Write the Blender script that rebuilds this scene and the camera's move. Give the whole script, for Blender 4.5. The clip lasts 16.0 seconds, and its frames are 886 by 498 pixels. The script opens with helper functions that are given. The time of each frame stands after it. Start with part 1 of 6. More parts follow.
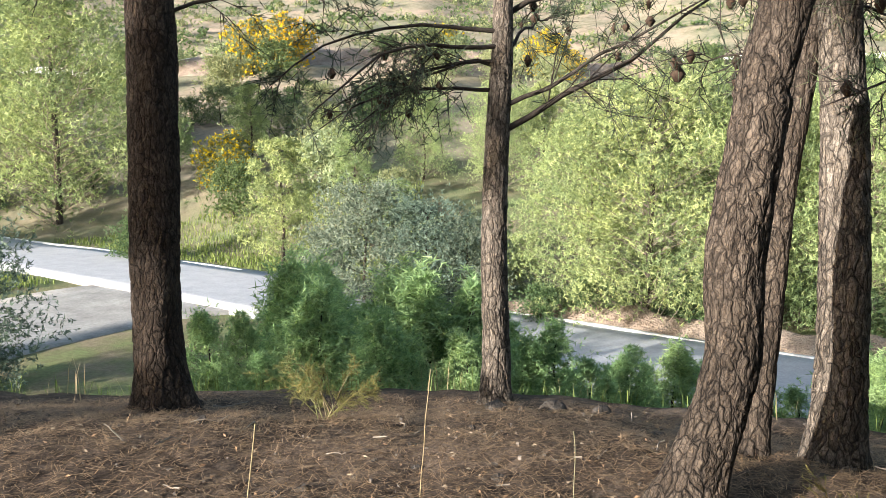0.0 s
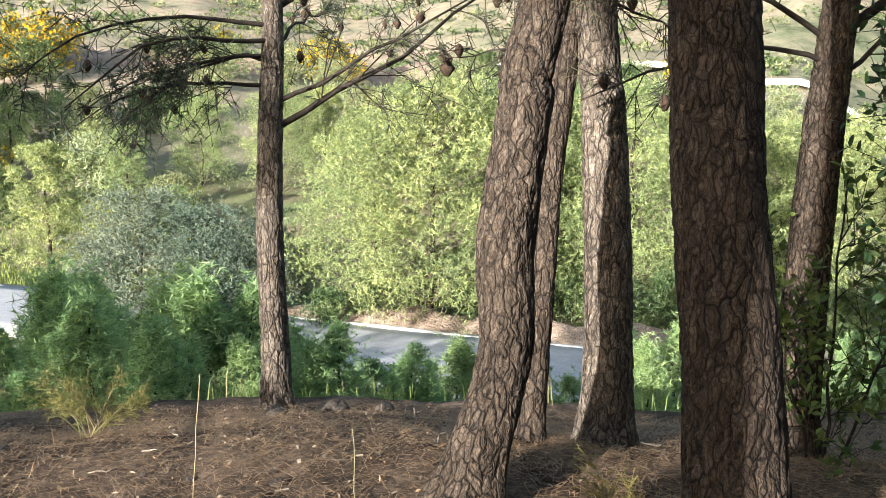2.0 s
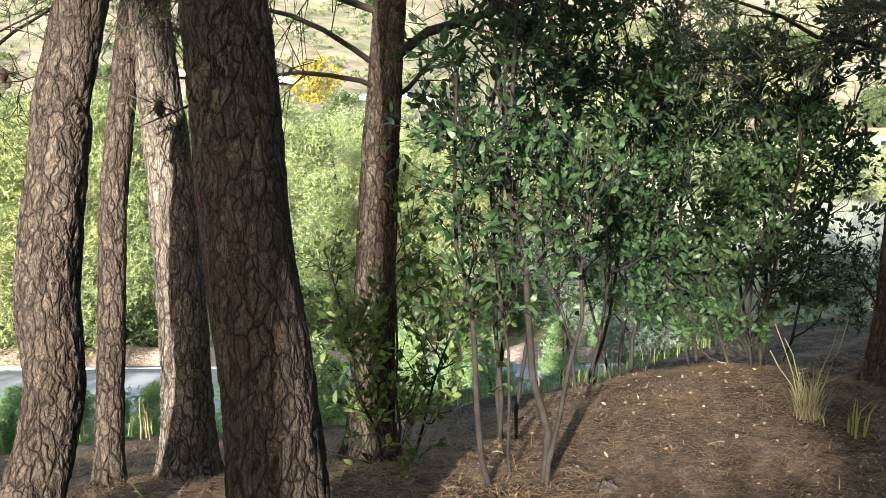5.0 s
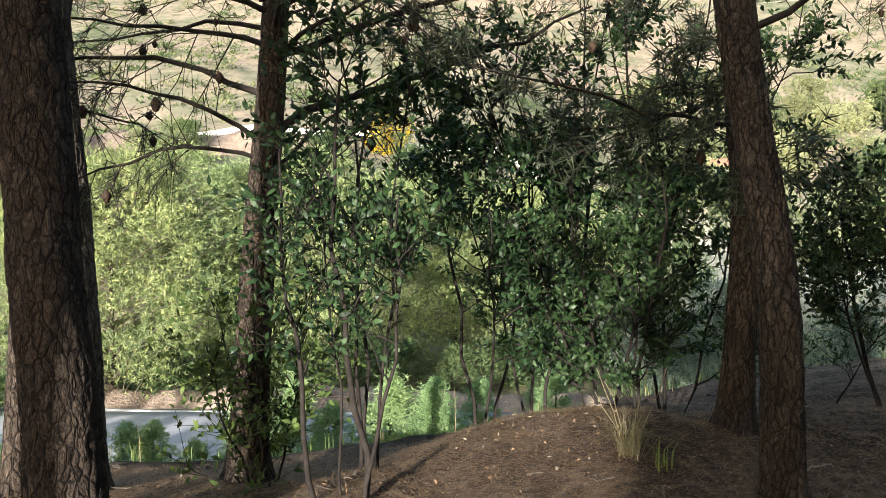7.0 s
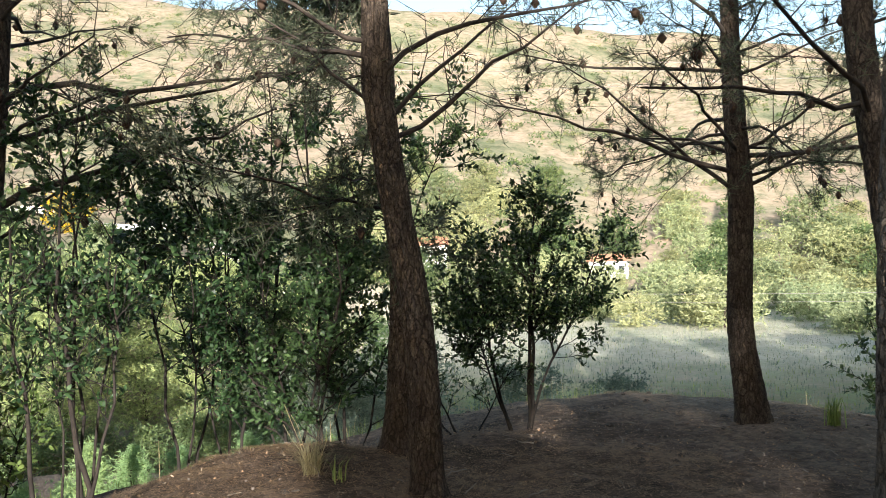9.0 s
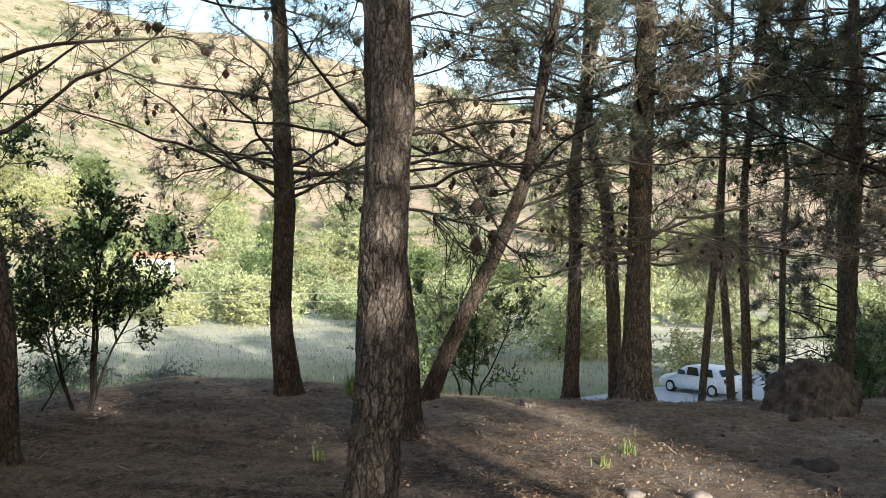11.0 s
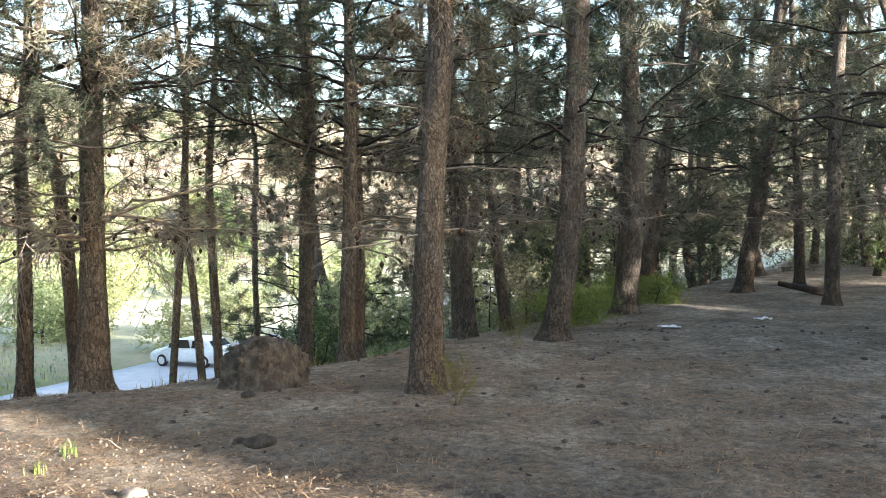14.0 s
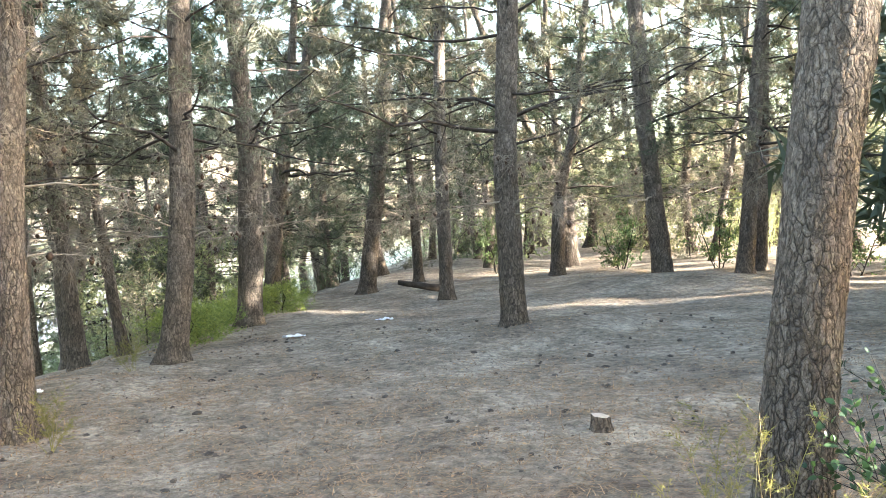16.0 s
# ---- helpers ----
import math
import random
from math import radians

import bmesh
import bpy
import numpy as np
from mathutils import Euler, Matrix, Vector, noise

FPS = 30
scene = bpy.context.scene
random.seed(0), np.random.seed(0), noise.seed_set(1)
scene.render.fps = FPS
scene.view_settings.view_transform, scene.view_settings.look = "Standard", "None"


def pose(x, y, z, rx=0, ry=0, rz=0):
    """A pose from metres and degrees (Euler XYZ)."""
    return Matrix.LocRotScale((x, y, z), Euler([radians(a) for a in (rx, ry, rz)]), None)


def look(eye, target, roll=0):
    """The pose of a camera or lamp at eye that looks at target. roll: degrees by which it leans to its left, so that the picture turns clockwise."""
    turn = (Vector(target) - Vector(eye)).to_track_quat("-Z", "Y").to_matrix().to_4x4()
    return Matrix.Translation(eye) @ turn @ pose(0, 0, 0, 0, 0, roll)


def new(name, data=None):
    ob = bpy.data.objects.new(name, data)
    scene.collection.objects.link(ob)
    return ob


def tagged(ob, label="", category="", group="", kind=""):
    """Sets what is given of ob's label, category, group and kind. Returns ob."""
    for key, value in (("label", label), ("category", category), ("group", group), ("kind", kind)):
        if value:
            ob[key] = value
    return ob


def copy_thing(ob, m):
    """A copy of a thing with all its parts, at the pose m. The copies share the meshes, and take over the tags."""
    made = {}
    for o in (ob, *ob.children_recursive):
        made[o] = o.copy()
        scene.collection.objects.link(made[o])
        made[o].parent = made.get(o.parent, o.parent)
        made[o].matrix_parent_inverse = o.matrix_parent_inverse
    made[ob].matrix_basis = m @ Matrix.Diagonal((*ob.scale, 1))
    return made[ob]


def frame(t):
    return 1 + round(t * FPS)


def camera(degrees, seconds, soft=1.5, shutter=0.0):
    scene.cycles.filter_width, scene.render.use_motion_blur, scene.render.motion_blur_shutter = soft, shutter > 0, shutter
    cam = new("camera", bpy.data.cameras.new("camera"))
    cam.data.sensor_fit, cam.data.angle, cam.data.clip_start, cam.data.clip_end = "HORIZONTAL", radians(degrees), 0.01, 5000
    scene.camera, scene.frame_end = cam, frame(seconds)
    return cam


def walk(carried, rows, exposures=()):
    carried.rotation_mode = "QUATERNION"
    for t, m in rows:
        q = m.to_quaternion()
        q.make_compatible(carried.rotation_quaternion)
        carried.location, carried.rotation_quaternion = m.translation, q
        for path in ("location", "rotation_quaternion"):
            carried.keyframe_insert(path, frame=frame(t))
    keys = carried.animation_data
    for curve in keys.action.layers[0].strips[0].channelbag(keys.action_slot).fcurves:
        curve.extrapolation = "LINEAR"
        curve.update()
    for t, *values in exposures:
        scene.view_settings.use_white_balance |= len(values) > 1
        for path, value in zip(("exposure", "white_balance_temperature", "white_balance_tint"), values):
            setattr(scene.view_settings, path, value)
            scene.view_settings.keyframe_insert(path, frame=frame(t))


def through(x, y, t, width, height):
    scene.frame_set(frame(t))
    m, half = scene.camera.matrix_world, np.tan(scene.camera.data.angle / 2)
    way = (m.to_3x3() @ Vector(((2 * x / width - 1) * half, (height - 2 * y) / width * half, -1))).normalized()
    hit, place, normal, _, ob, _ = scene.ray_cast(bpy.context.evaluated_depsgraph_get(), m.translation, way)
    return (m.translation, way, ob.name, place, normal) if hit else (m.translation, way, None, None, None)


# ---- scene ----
# ---------------------------------------------------------------- camera
cam = camera(49.51, 16.0, soft=0.4, shutter=0.06)


def view(x, y, z, yaw, pitch, roll):
    a, p = radians(yaw), radians(pitch)
    way = Vector((-math.sin(a) * math.cos(p), math.cos(a) * math.cos(p), math.sin(p)))
    return look((x, y, z), Vector((x, y, z)) + way, roll)


PATH = [
    (0, 0.317, 0.461, 1.558, -37.20, -7.77, 0.42),
    (0.5, 0.343, 0.485, 1.541, -39.41, -7.44, 0.16),
    (1, 0.369, 0.505, 1.535, -42.44, -7.36, 0.38),
    (1.5, 0.393, 0.508, 1.520, -45.93, -7.19, 0.56),
    (2, 0.422, 0.497, 1.501, -50.04, -7.40, 0.35),
    (2.5, 0.483, 0.445, 1.492, -54.61, -7.46, 0.18),
    (3, 0.553, 0.394, 1.526, -58.87, -7.37, 0.13),
    (3.5, 0.581, 0.346, 1.544, -62.47, -7.01, -0.17),
    (4, 0.611, 0.314, 1.548, -65.55, -6.83, -0.37),
    (4.5, 0.610, 0.262, 1.549, -68.28, -6.78, -0.53),
    (5, 0.595, 0.201, 1.555, -71.31, -6.64, -0.80),
    (5.2, 0.581, 0.174, 1.541, -72.43, -6.21, -0.87),
    (7.3, 0.290, -1.350, 1.624, -66.11, -3.40, -0.89),
    (7.5, 0.204, -1.390, 1.623, -66.72, -2.86, -0.73),
    (8, -0.058, -1.468, 1.596, -69.69, -0.52, -1.08),
    (8.5, -0.452, -1.593, 1.604, -75.81, 0.41, -1.45),
    (9, -0.882, -1.591, 1.561, -84.69, 0.71, -1.40),
    (9.5, -1.320, -1.532, 1.497, -93.60, 0.92, -0.72),
    (9.7, -1.500, -1.485, 1.501, -96.81, 0.94, -0.92),
    (11.8, -2.484, -1.291, 1.670, -117.75, -0.75, 0.94),
    (12, -2.505, -1.335, 1.734, -119.43, -1.13, 0.75),
    (12.5, -2.642, -1.401, 1.735, -123.20, -0.55, -0.44),
    (13, -2.744, -1.517, 1.752, -126.88, -0.73, -1.25),
    (13.5, -2.752, -1.557, 1.733, -132.29, -1.40, -1.20),
    (14, -2.539, -1.677, 1.696, -140.60, -1.68, -1.41),
    (14.5, -2.347, -1.848, 1.725, -150.34, -1.76, -1.62),
    (15, -2.375, -1.896, 1.722, -156.31, -2.13, -2.36),
    (15.5, -2.513, -1.977, 1.737, -158.87, -2.26, -3.27),
    (16, -2.552, -2.156, 1.761, -162.09, -2.48, -4.22),
]
walk(cam, [(row[0], view(*row[1:])) for row in PATH],
     exposures=[(0, 1.7, 6400, 9), (5.2, 1.95, 6400, 9), (7.3, 1.5, 6400, 9), (9.7, 1.6, 6400, 9),
                (12.0, 1.65, 6400, 9), (13, 2.1, 6500, 9), (14, 2.85, 6450, 9), (14.6, 3.7, 6500, 9), (16, 4.1, 6650, 9)])

# ---------------------------------------------------------------- sky and sun
SUN_AZ, SUN_EL = 266.0, 11.5
world = bpy.data.worlds.new("sky")
scene.world = world
world.use_nodes = True
wn = world.node_tree
sky = wn.nodes.new("ShaderNodeTexSky")
sky.sky_type, sky.sun_disc = "NISHITA", False
sky.sun_elevation, sky.sun_rotation = radians(SUN_EL), radians(SUN_AZ)
sky.dust_density, sky.air_density = 2.0, 1.0
wn.links.new(sky.outputs[0], wn.nodes["Background"].inputs[0])
wn.nodes["Background"].inputs[1].default_value = 0.135
sun_dir = Vector((math.sin(radians(SUN_AZ)) * math.cos(radians(SUN_EL)), math.cos(radians(SUN_AZ)) * math.cos(radians(SUN_EL)), math.sin(radians(SUN_EL))))
sun = new("sun", bpy.data.lights.new("sun", "SUN"))
sun.data.energy, sun.data.angle, sun.data.color = 5.0, radians(0.6), (1.0, 0.94, 0.87)
sun.matrix_world = look(sun_dir * 200, (0, 0, 0))

# ---------------------------------------------------------------- materials
def material(name, rough=0.9, spec=0.2):
    m = bpy.data.materials.new(name)
    m.use_nodes = True
    b = m.node_tree.nodes["Principled BSDF"]
    b.inputs["Roughness"].default_value = rough
    b.inputs["Specular IOR Level"].default_value = spec
    return m, m.node_tree, b


def node(nt, kind, **values):
    n = nt.nodes.new(kind)
    for key, v in values.items():
        n.inputs[key].default_value = v
    return n


def noise_of(nt, scale, detail=4.0, stretch=None, rough=0.6):
    """Noise in object space, stretched by the given factors."""
    co = nt.nodes.new("ShaderNodeTexCoord")
    n = node(nt, "ShaderNodeTexNoise", Scale=scale, Detail=detail, Roughness=rough)
    if stretch:
        mp = node(nt, "ShaderNodeMapping", Scale=stretch)
        nt.links.new(co.outputs["Object"], mp.inputs["Vector"])
        nt.links.new(mp.outputs[0], n.inputs["Vector"])
    else:
        nt.links.new(co.outputs["Object"], n.inputs["Vector"])
    return n.outputs["Fac"]


def ramp(nt, fac, stops):
    r = nt.nodes.new("ShaderNodeValToRGB")
    els = r.color_ramp.elements
    els[0].position, els[0].color = stops[0][0], (*stops[0][1], 1)
    els[1].position, els[1].color = stops[-1][0], (*stops[-1][1], 1)
    for p, c in stops[1:-1]:
        els.new(p).color = (*c, 1)
    nt.links.new(fac, r.inputs[0])
    return r.outputs[0]


def mixed(nt, fac, a, b, kind="MIX"):
    n = nt.nodes.new("ShaderNodeMix")
    n.data_type, n.blend_type = "RGBA", kind
    for socket, v in ((n.inputs[0], fac), (n.inputs[6], a), (n.inputs[7], b)):
        if isinstance(v, (int, float)):
            socket.default_value = v
        elif isinstance(v, tuple):
            socket.default_value = (*v, 1)
        else:
            nt.links.new(v, socket)
    return n.outputs[2]


def bump(nt, b, height, strength=0.5, distance=0.02):
    n = node(nt, "ShaderNodeBump", Strength=strength, Distance=distance)
    nt.links.new(height, n.inputs["Height"])
    nt.links.new(n.outputs[0], b.inputs["Normal"])


def attribute(nt, name):
    n = nt.nodes.new("ShaderNodeAttribute")
    n.attribute_name = name
    return n


def bark_material(name, groove, plate, pale):
    """Upright plates with dark joints, each plate of its own tone, split again into small flakes."""
    m, nt, b = material(name, 0.92, 0.15)
    co = nt.nodes.new("ShaderNodeTexCoord")
    warp = node(nt, "ShaderNodeTexNoise", Scale=11.0, Detail=3.0)
    nt.links.new(co.outputs["Object"], warp.inputs["Vector"])
    shift = nt.nodes.new("ShaderNodeVectorMath")
    shift.operation = "MULTIPLY_ADD"
    nt.links.new(warp.outputs["Color"], shift.inputs[0])
    shift.inputs[1].default_value = (0.06, 0.06, 0.14)
    nt.links.new(co.outputs["Object"], shift.inputs[2])

    def cells(scale, tall, feature):
        mp = node(nt, "ShaderNodeMapping", Scale=(scale, scale, scale * tall))
        nt.links.new(shift.outputs[0], mp.inputs["Vector"])
        vo = node(nt, "ShaderNodeTexVoronoi", Scale=1.0)
        vo.feature = feature
        nt.links.new(mp.outputs[0], vo.inputs["Vector"])
        return vo.outputs["Distance" if feature == "DISTANCE_TO_EDGE" else "Color"]

    furrow = ramp(nt, cells(26.0, 0.32, "DISTANCE_TO_EDGE"), [(0.0, (0.05, 0.05, 0.05)), (0.05, (0.6, 0.6, 0.6)), (0.16, (1, 1, 1))])
    flake = ramp(nt, cells(74.0, 0.5, "DISTANCE_TO_EDGE"), [(0.01, (0.5, 0.48, 0.47)), (0.12, (1, 1, 1))])
    tone = nt.nodes.new("ShaderNodeSeparateColor")
    nt.links.new(cells(26.0, 0.32, "F1"), tone.inputs[0])
    small = nt.nodes.new("ShaderNodeSeparateColor")
    nt.links.new(cells(74.0, 0.5, "F1"), small.inputs[0])
    # the joints fade out here and there
    gaps = ramp(nt, noise_of(nt, 5.5, 4, (1, 1, 0.5), 0.65), [(0.42, (0.0, 0.0, 0.0)), (0.7, (0.45, 0.45, 0.45))])
    where = nt.nodes.new("ShaderNodeSeparateXYZ")
    nt.links.new(shift.outputs[0], where.inputs[0])
    third = nt.nodes.new("ShaderNodeMath")
    third.operation = "MULTIPLY"
    third.inputs[1].default_value = 0.33
    nt.links.new(where.outputs[2], third.inputs[0])
    high = ramp(nt, third.outputs[0], [(0.1, (0, 0, 0)), (0.7, (1, 1, 1))])
    gaps = mixed(nt, 1.0, gaps, ramp(nt, high, [(0.0, (0, 0, 0)), (1.0, (0.15, 0.15, 0.15))]), "ADD")
    furrow = mixed(nt, gaps, furrow, (1.0, 1.0, 1.0))
    base = mixed(nt, mixed(nt, 0.35, tone.outputs[0], high), plate, pale)
    base = mixed(nt, 0.75, base, ramp(nt, small.outputs[0], [(0.0, (0.62, 0.6, 0.58)), (1.0, (1.3, 1.27, 1.22))]), "MULTIPLY")
    base = mixed(nt, 0.8, base, ramp(nt, noise_of(nt, 70, 6, (1, 1, 0.4), 0.7), [(0.3, (0.5, 0.48, 0.47)), (0.66, (1.25, 1.22, 1.2))]), "MULTIPLY")
    base = mixed(nt, 1.0, base, ramp(nt, noise_of(nt, 2.3, 3), [(0.35, (0.78, 0.76, 0.74)), (0.65, (1.1, 1.08, 1.05))]), "MULTIPLY")
    base = mixed(nt, 0.8, base, flake, "MULTIPLY")
    relief = attribute(nt, "plate").outputs["Fac"]
    base = mixed(nt, 0.8, base, ramp(nt, relief, [(0.0, (0.4, 0.38, 0.36)), (0.35, (1, 1, 1))]), "MULTIPLY")
    nt.links.new(mixed(nt, furrow, groove, base), b.inputs["Base Color"])
    height = mixed(nt, 0.4, furrow, mixed(nt, 0.5, flake, small.outputs[1]))
    height = mixed(nt, 0.22, height, noise_of(nt, 90, 5, (1, 1, 0.5)))
    bump(nt, b, height, 1.0, 0.03)
    return m


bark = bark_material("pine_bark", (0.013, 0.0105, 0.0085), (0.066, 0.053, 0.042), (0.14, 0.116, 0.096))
# darker copy of the pine bark, with the shade on two trunks put into it
bark_shaded = bark_material("shaded_pine_bark", (0.010, 0.008, 0.0066), (0.05, 0.039, 0.031), (0.108, 0.087, 0.071))
# grey bark of the grove; on two terrace pines it also paints the sunlight
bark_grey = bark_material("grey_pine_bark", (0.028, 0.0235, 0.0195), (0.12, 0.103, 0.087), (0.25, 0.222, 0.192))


def plain(name, dark, light, scale=6.0, rough=0.9, spec=0.2, relief=0.3, stretch=None, distance=0.01):
    m, nt, b = material(name, rough, spec)
    f = noise_of(nt, scale, 6, stretch)
    g = noise_of(nt, scale * 9, 4, stretch)
    c = ramp(nt, f, [(0.3, dark), (0.7, light)])
    c = mixed(nt, 0.6, c, ramp(nt, g, [(0.3, (0.7, 0.7, 0.7)), (0.7, (1.15, 1.15, 1.15))]), "MULTIPLY")
    nt.links.new(c, b.inputs["Base Color"])
    if relief:
        bump(nt, b, g, relief, distance)
    return m


def leaf_material(name, dark, light, through=0.3, rough=0.55, spec=0.3, clumps=False):
    """Leaves: colour varies leaf by leaf and plant by plant, part of the light passes through."""
    m, nt, b = material(name, rough, spec)
    geo = nt.nodes.new("ShaderNodeNewGeometry")
    info = nt.nodes.new("ShaderNodeObjectInfo")
    c = ramp(nt, geo.outputs["Random Per Island"], [(0.0, dark), (1.0, light)])
    tint = ramp(nt, info.outputs["Random"], [(0.0, (0.82, 0.9, 0.85)), (1.0, (1.15, 1.06, 0.95))])
    c = mixed(nt, 1.0, c, tint, "MULTIPLY")
    if clumps:                                        # random cushion tones, painting lit clumps and dark gaps as well as growth
        c = mixed(nt, 1.0, c, ramp(nt, attribute(nt, "tone").outputs["Fac"], [(0.0, (0.5, 0.56, 0.55)), (1.0, (1.2, 1.18, 1.12))]), "MULTIPLY")
    nt.links.new(c, b.inputs["Base Color"])
    t = nt.nodes.new("ShaderNodeBsdfTranslucent")
    nt.links.new(mixed(nt, 1.0, c, (1.2, 1.22, 0.9), "MULTIPLY"), t.inputs["Color"])
    mix = nt.nodes.new("ShaderNodeMixShader")
    mix.inputs[0].default_value = through
    out = nt.nodes["Material Output"]
    nt.links.new(b.outputs[0], mix.inputs[1])
    nt.links.new(t.outputs[0], mix.inputs[2])
    nt.links.new(mix.outputs[0], out.inputs["Surface"])
    return m


twig_mat = plain("pine_twig", (0.022, 0.017, 0.014), (0.07, 0.056, 0.046), 9)
dead_mat = plain("dead_twig", (0.13, 0.107, 0.085), (0.32, 0.27, 0.215), 7)
stem_mat = plain("shrub_stem", (0.014, 0.011, 0.009), (0.038, 0.031, 0.026), 12)
cone_mat = plain("pine_cone", (0.035, 0.022, 0.015), (0.10, 0.065, 0.045), 30)
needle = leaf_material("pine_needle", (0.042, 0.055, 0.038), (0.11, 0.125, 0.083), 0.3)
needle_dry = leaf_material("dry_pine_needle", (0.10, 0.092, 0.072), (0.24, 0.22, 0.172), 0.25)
# lighter copy of the pine needle; the valley's sun is put into the colour
needle_sun = leaf_material("sunlit_pine_needle", (0.16, 0.21, 0.095), (0.42, 0.485, 0.245), 0.3, clumps=True)
needle_young = leaf_material("young_pine_needle", (0.15, 0.24, 0.12), (0.37, 0.5, 0.24), 0.35)
leaf_dark = leaf_material("dark_evergreen_leaf", (0.014, 0.033, 0.014), (0.06, 0.105, 0.04), 0.3, 0.45, 0.3)
leaf_olive = leaf_material("olive_leaf", (0.07, 0.102, 0.082), (0.205, 0.26, 0.215), 0.25)
leaf_scrub = leaf_material("scrub_leaf", (0.11, 0.135, 0.07), (0.28, 0.305, 0.17), 0.3)
leaf_pale = leaf_material("pale_valley_leaf", (0.18, 0.215, 0.115), (0.40, 0.435, 0.265), 0.3)
leaf_vine = leaf_material("climbing_leaf", (0.045, 0.08, 0.022), (0.15, 0.2, 0.06), 0.35)
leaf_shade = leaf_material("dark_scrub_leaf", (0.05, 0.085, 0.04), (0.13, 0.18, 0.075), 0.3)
petal = leaf_material("yellow_broom_flower", (0.55, 0.36, 0.01), (0.85, 0.6, 0.02), 0.3)
grass = leaf_material("green_grass", (0.09, 0.13, 0.04), (0.25, 0.31, 0.10), 0.4)
straw = leaf_material("dry_grass", (0.22, 0.175, 0.105), (0.44, 0.37, 0.24), 0.35)
weed = leaf_material("weed_leaf", (0.12, 0.12, 0.04), (0.28, 0.25, 0.1), 0.4)
litter = leaf_material("fallen_needles", (0.09, 0.055, 0.034), (0.44, 0.29, 0.18), 0.05, 0.8, 0.2)
chip = leaf_material("bark_chip", (0.06, 0.048, 0.038), (0.36, 0.3, 0.235), 0.0, 0.9, 0.1)
pebble = plain("pebble", (0.13, 0.105, 0.085), (0.28, 0.235, 0.195), 14)
rock = plain("earthy_rock", (0.035, 0.029, 0.024), (0.125, 0.104, 0.086), 7, relief=0.9, distance=0.03)
asphalt = plain("pale_asphalt", (0.36, 0.365, 0.385), (0.46, 0.46, 0.475), 1.5, 0.85, 0.3, 0.2)
dust = plain("road_dust", (0.24, 0.228, 0.21), (0.42, 0.4, 0.37), 0.9, relief=0.5)
boulder_mat = plain("boulder_earth", (0.06, 0.05, 0.041), (0.24, 0.205, 0.17), 14, relief=1.0, distance=0.05, stretch=(1, 1, 0.5))
white_line = plain("road_paint", (0.62, 0.62, 0.6), (0.8, 0.8, 0.78), 4, 0.7)
earth_bank = plain("earth_bank", (0.19, 0.14, 0.105), (0.40, 0.315, 0.245), 1.2, relief=0.8, distance=0.15)
white_wall = plain("whitewash", (0.66, 0.64, 0.6), (0.85, 0.84, 0.8), 2, 0.85)
cut_wood = plain("cut_wood", (0.28, 0.24, 0.2), (0.42, 0.37, 0.31), 25)
paper_mat = plain("paper", (0.7, 0.7, 0.7), (0.85, 0.85, 0.86), 10, 0.8)
car_paint = plain("white_car_paint", (0.70, 0.72, 0.74), (0.78, 0.79, 0.8), 1, 0.3, 0.5, 0)
tyre_mat = plain("tyre_rubber", (0.015, 0.015, 0.016), (0.035, 0.035, 0.035), 20)
rim_mat = plain("wheel_rim", (0.45, 0.45, 0.46), (0.6, 0.6, 0.6), 5, 0.35, 0.6, 0)
lamp_mat = plain("tail_lamp", (0.25, 0.012, 0.01), (0.35, 0.02, 0.015), 5, 0.25, 0.5, 0)
roof_tile = plain("roof_tile", (0.30, 0.14, 0.09), (0.45, 0.25, 0.16), 3)
cable_mat = plain("cable", (0.2, 0.19, 0.175), (0.33, 0.31, 0.28), 3, 0.5, 0.4, 0)
timber = plain("weathered_timber", (0.28, 0.24, 0.2), (0.45, 0.4, 0.34), 8, stretch=(1, 1, 0.2))
car_glass, _nt, _b = material("car_glass", 0.05, 0.6)
_b.inputs["Base Color"].default_value = (0.03, 0.035, 0.04, 1)


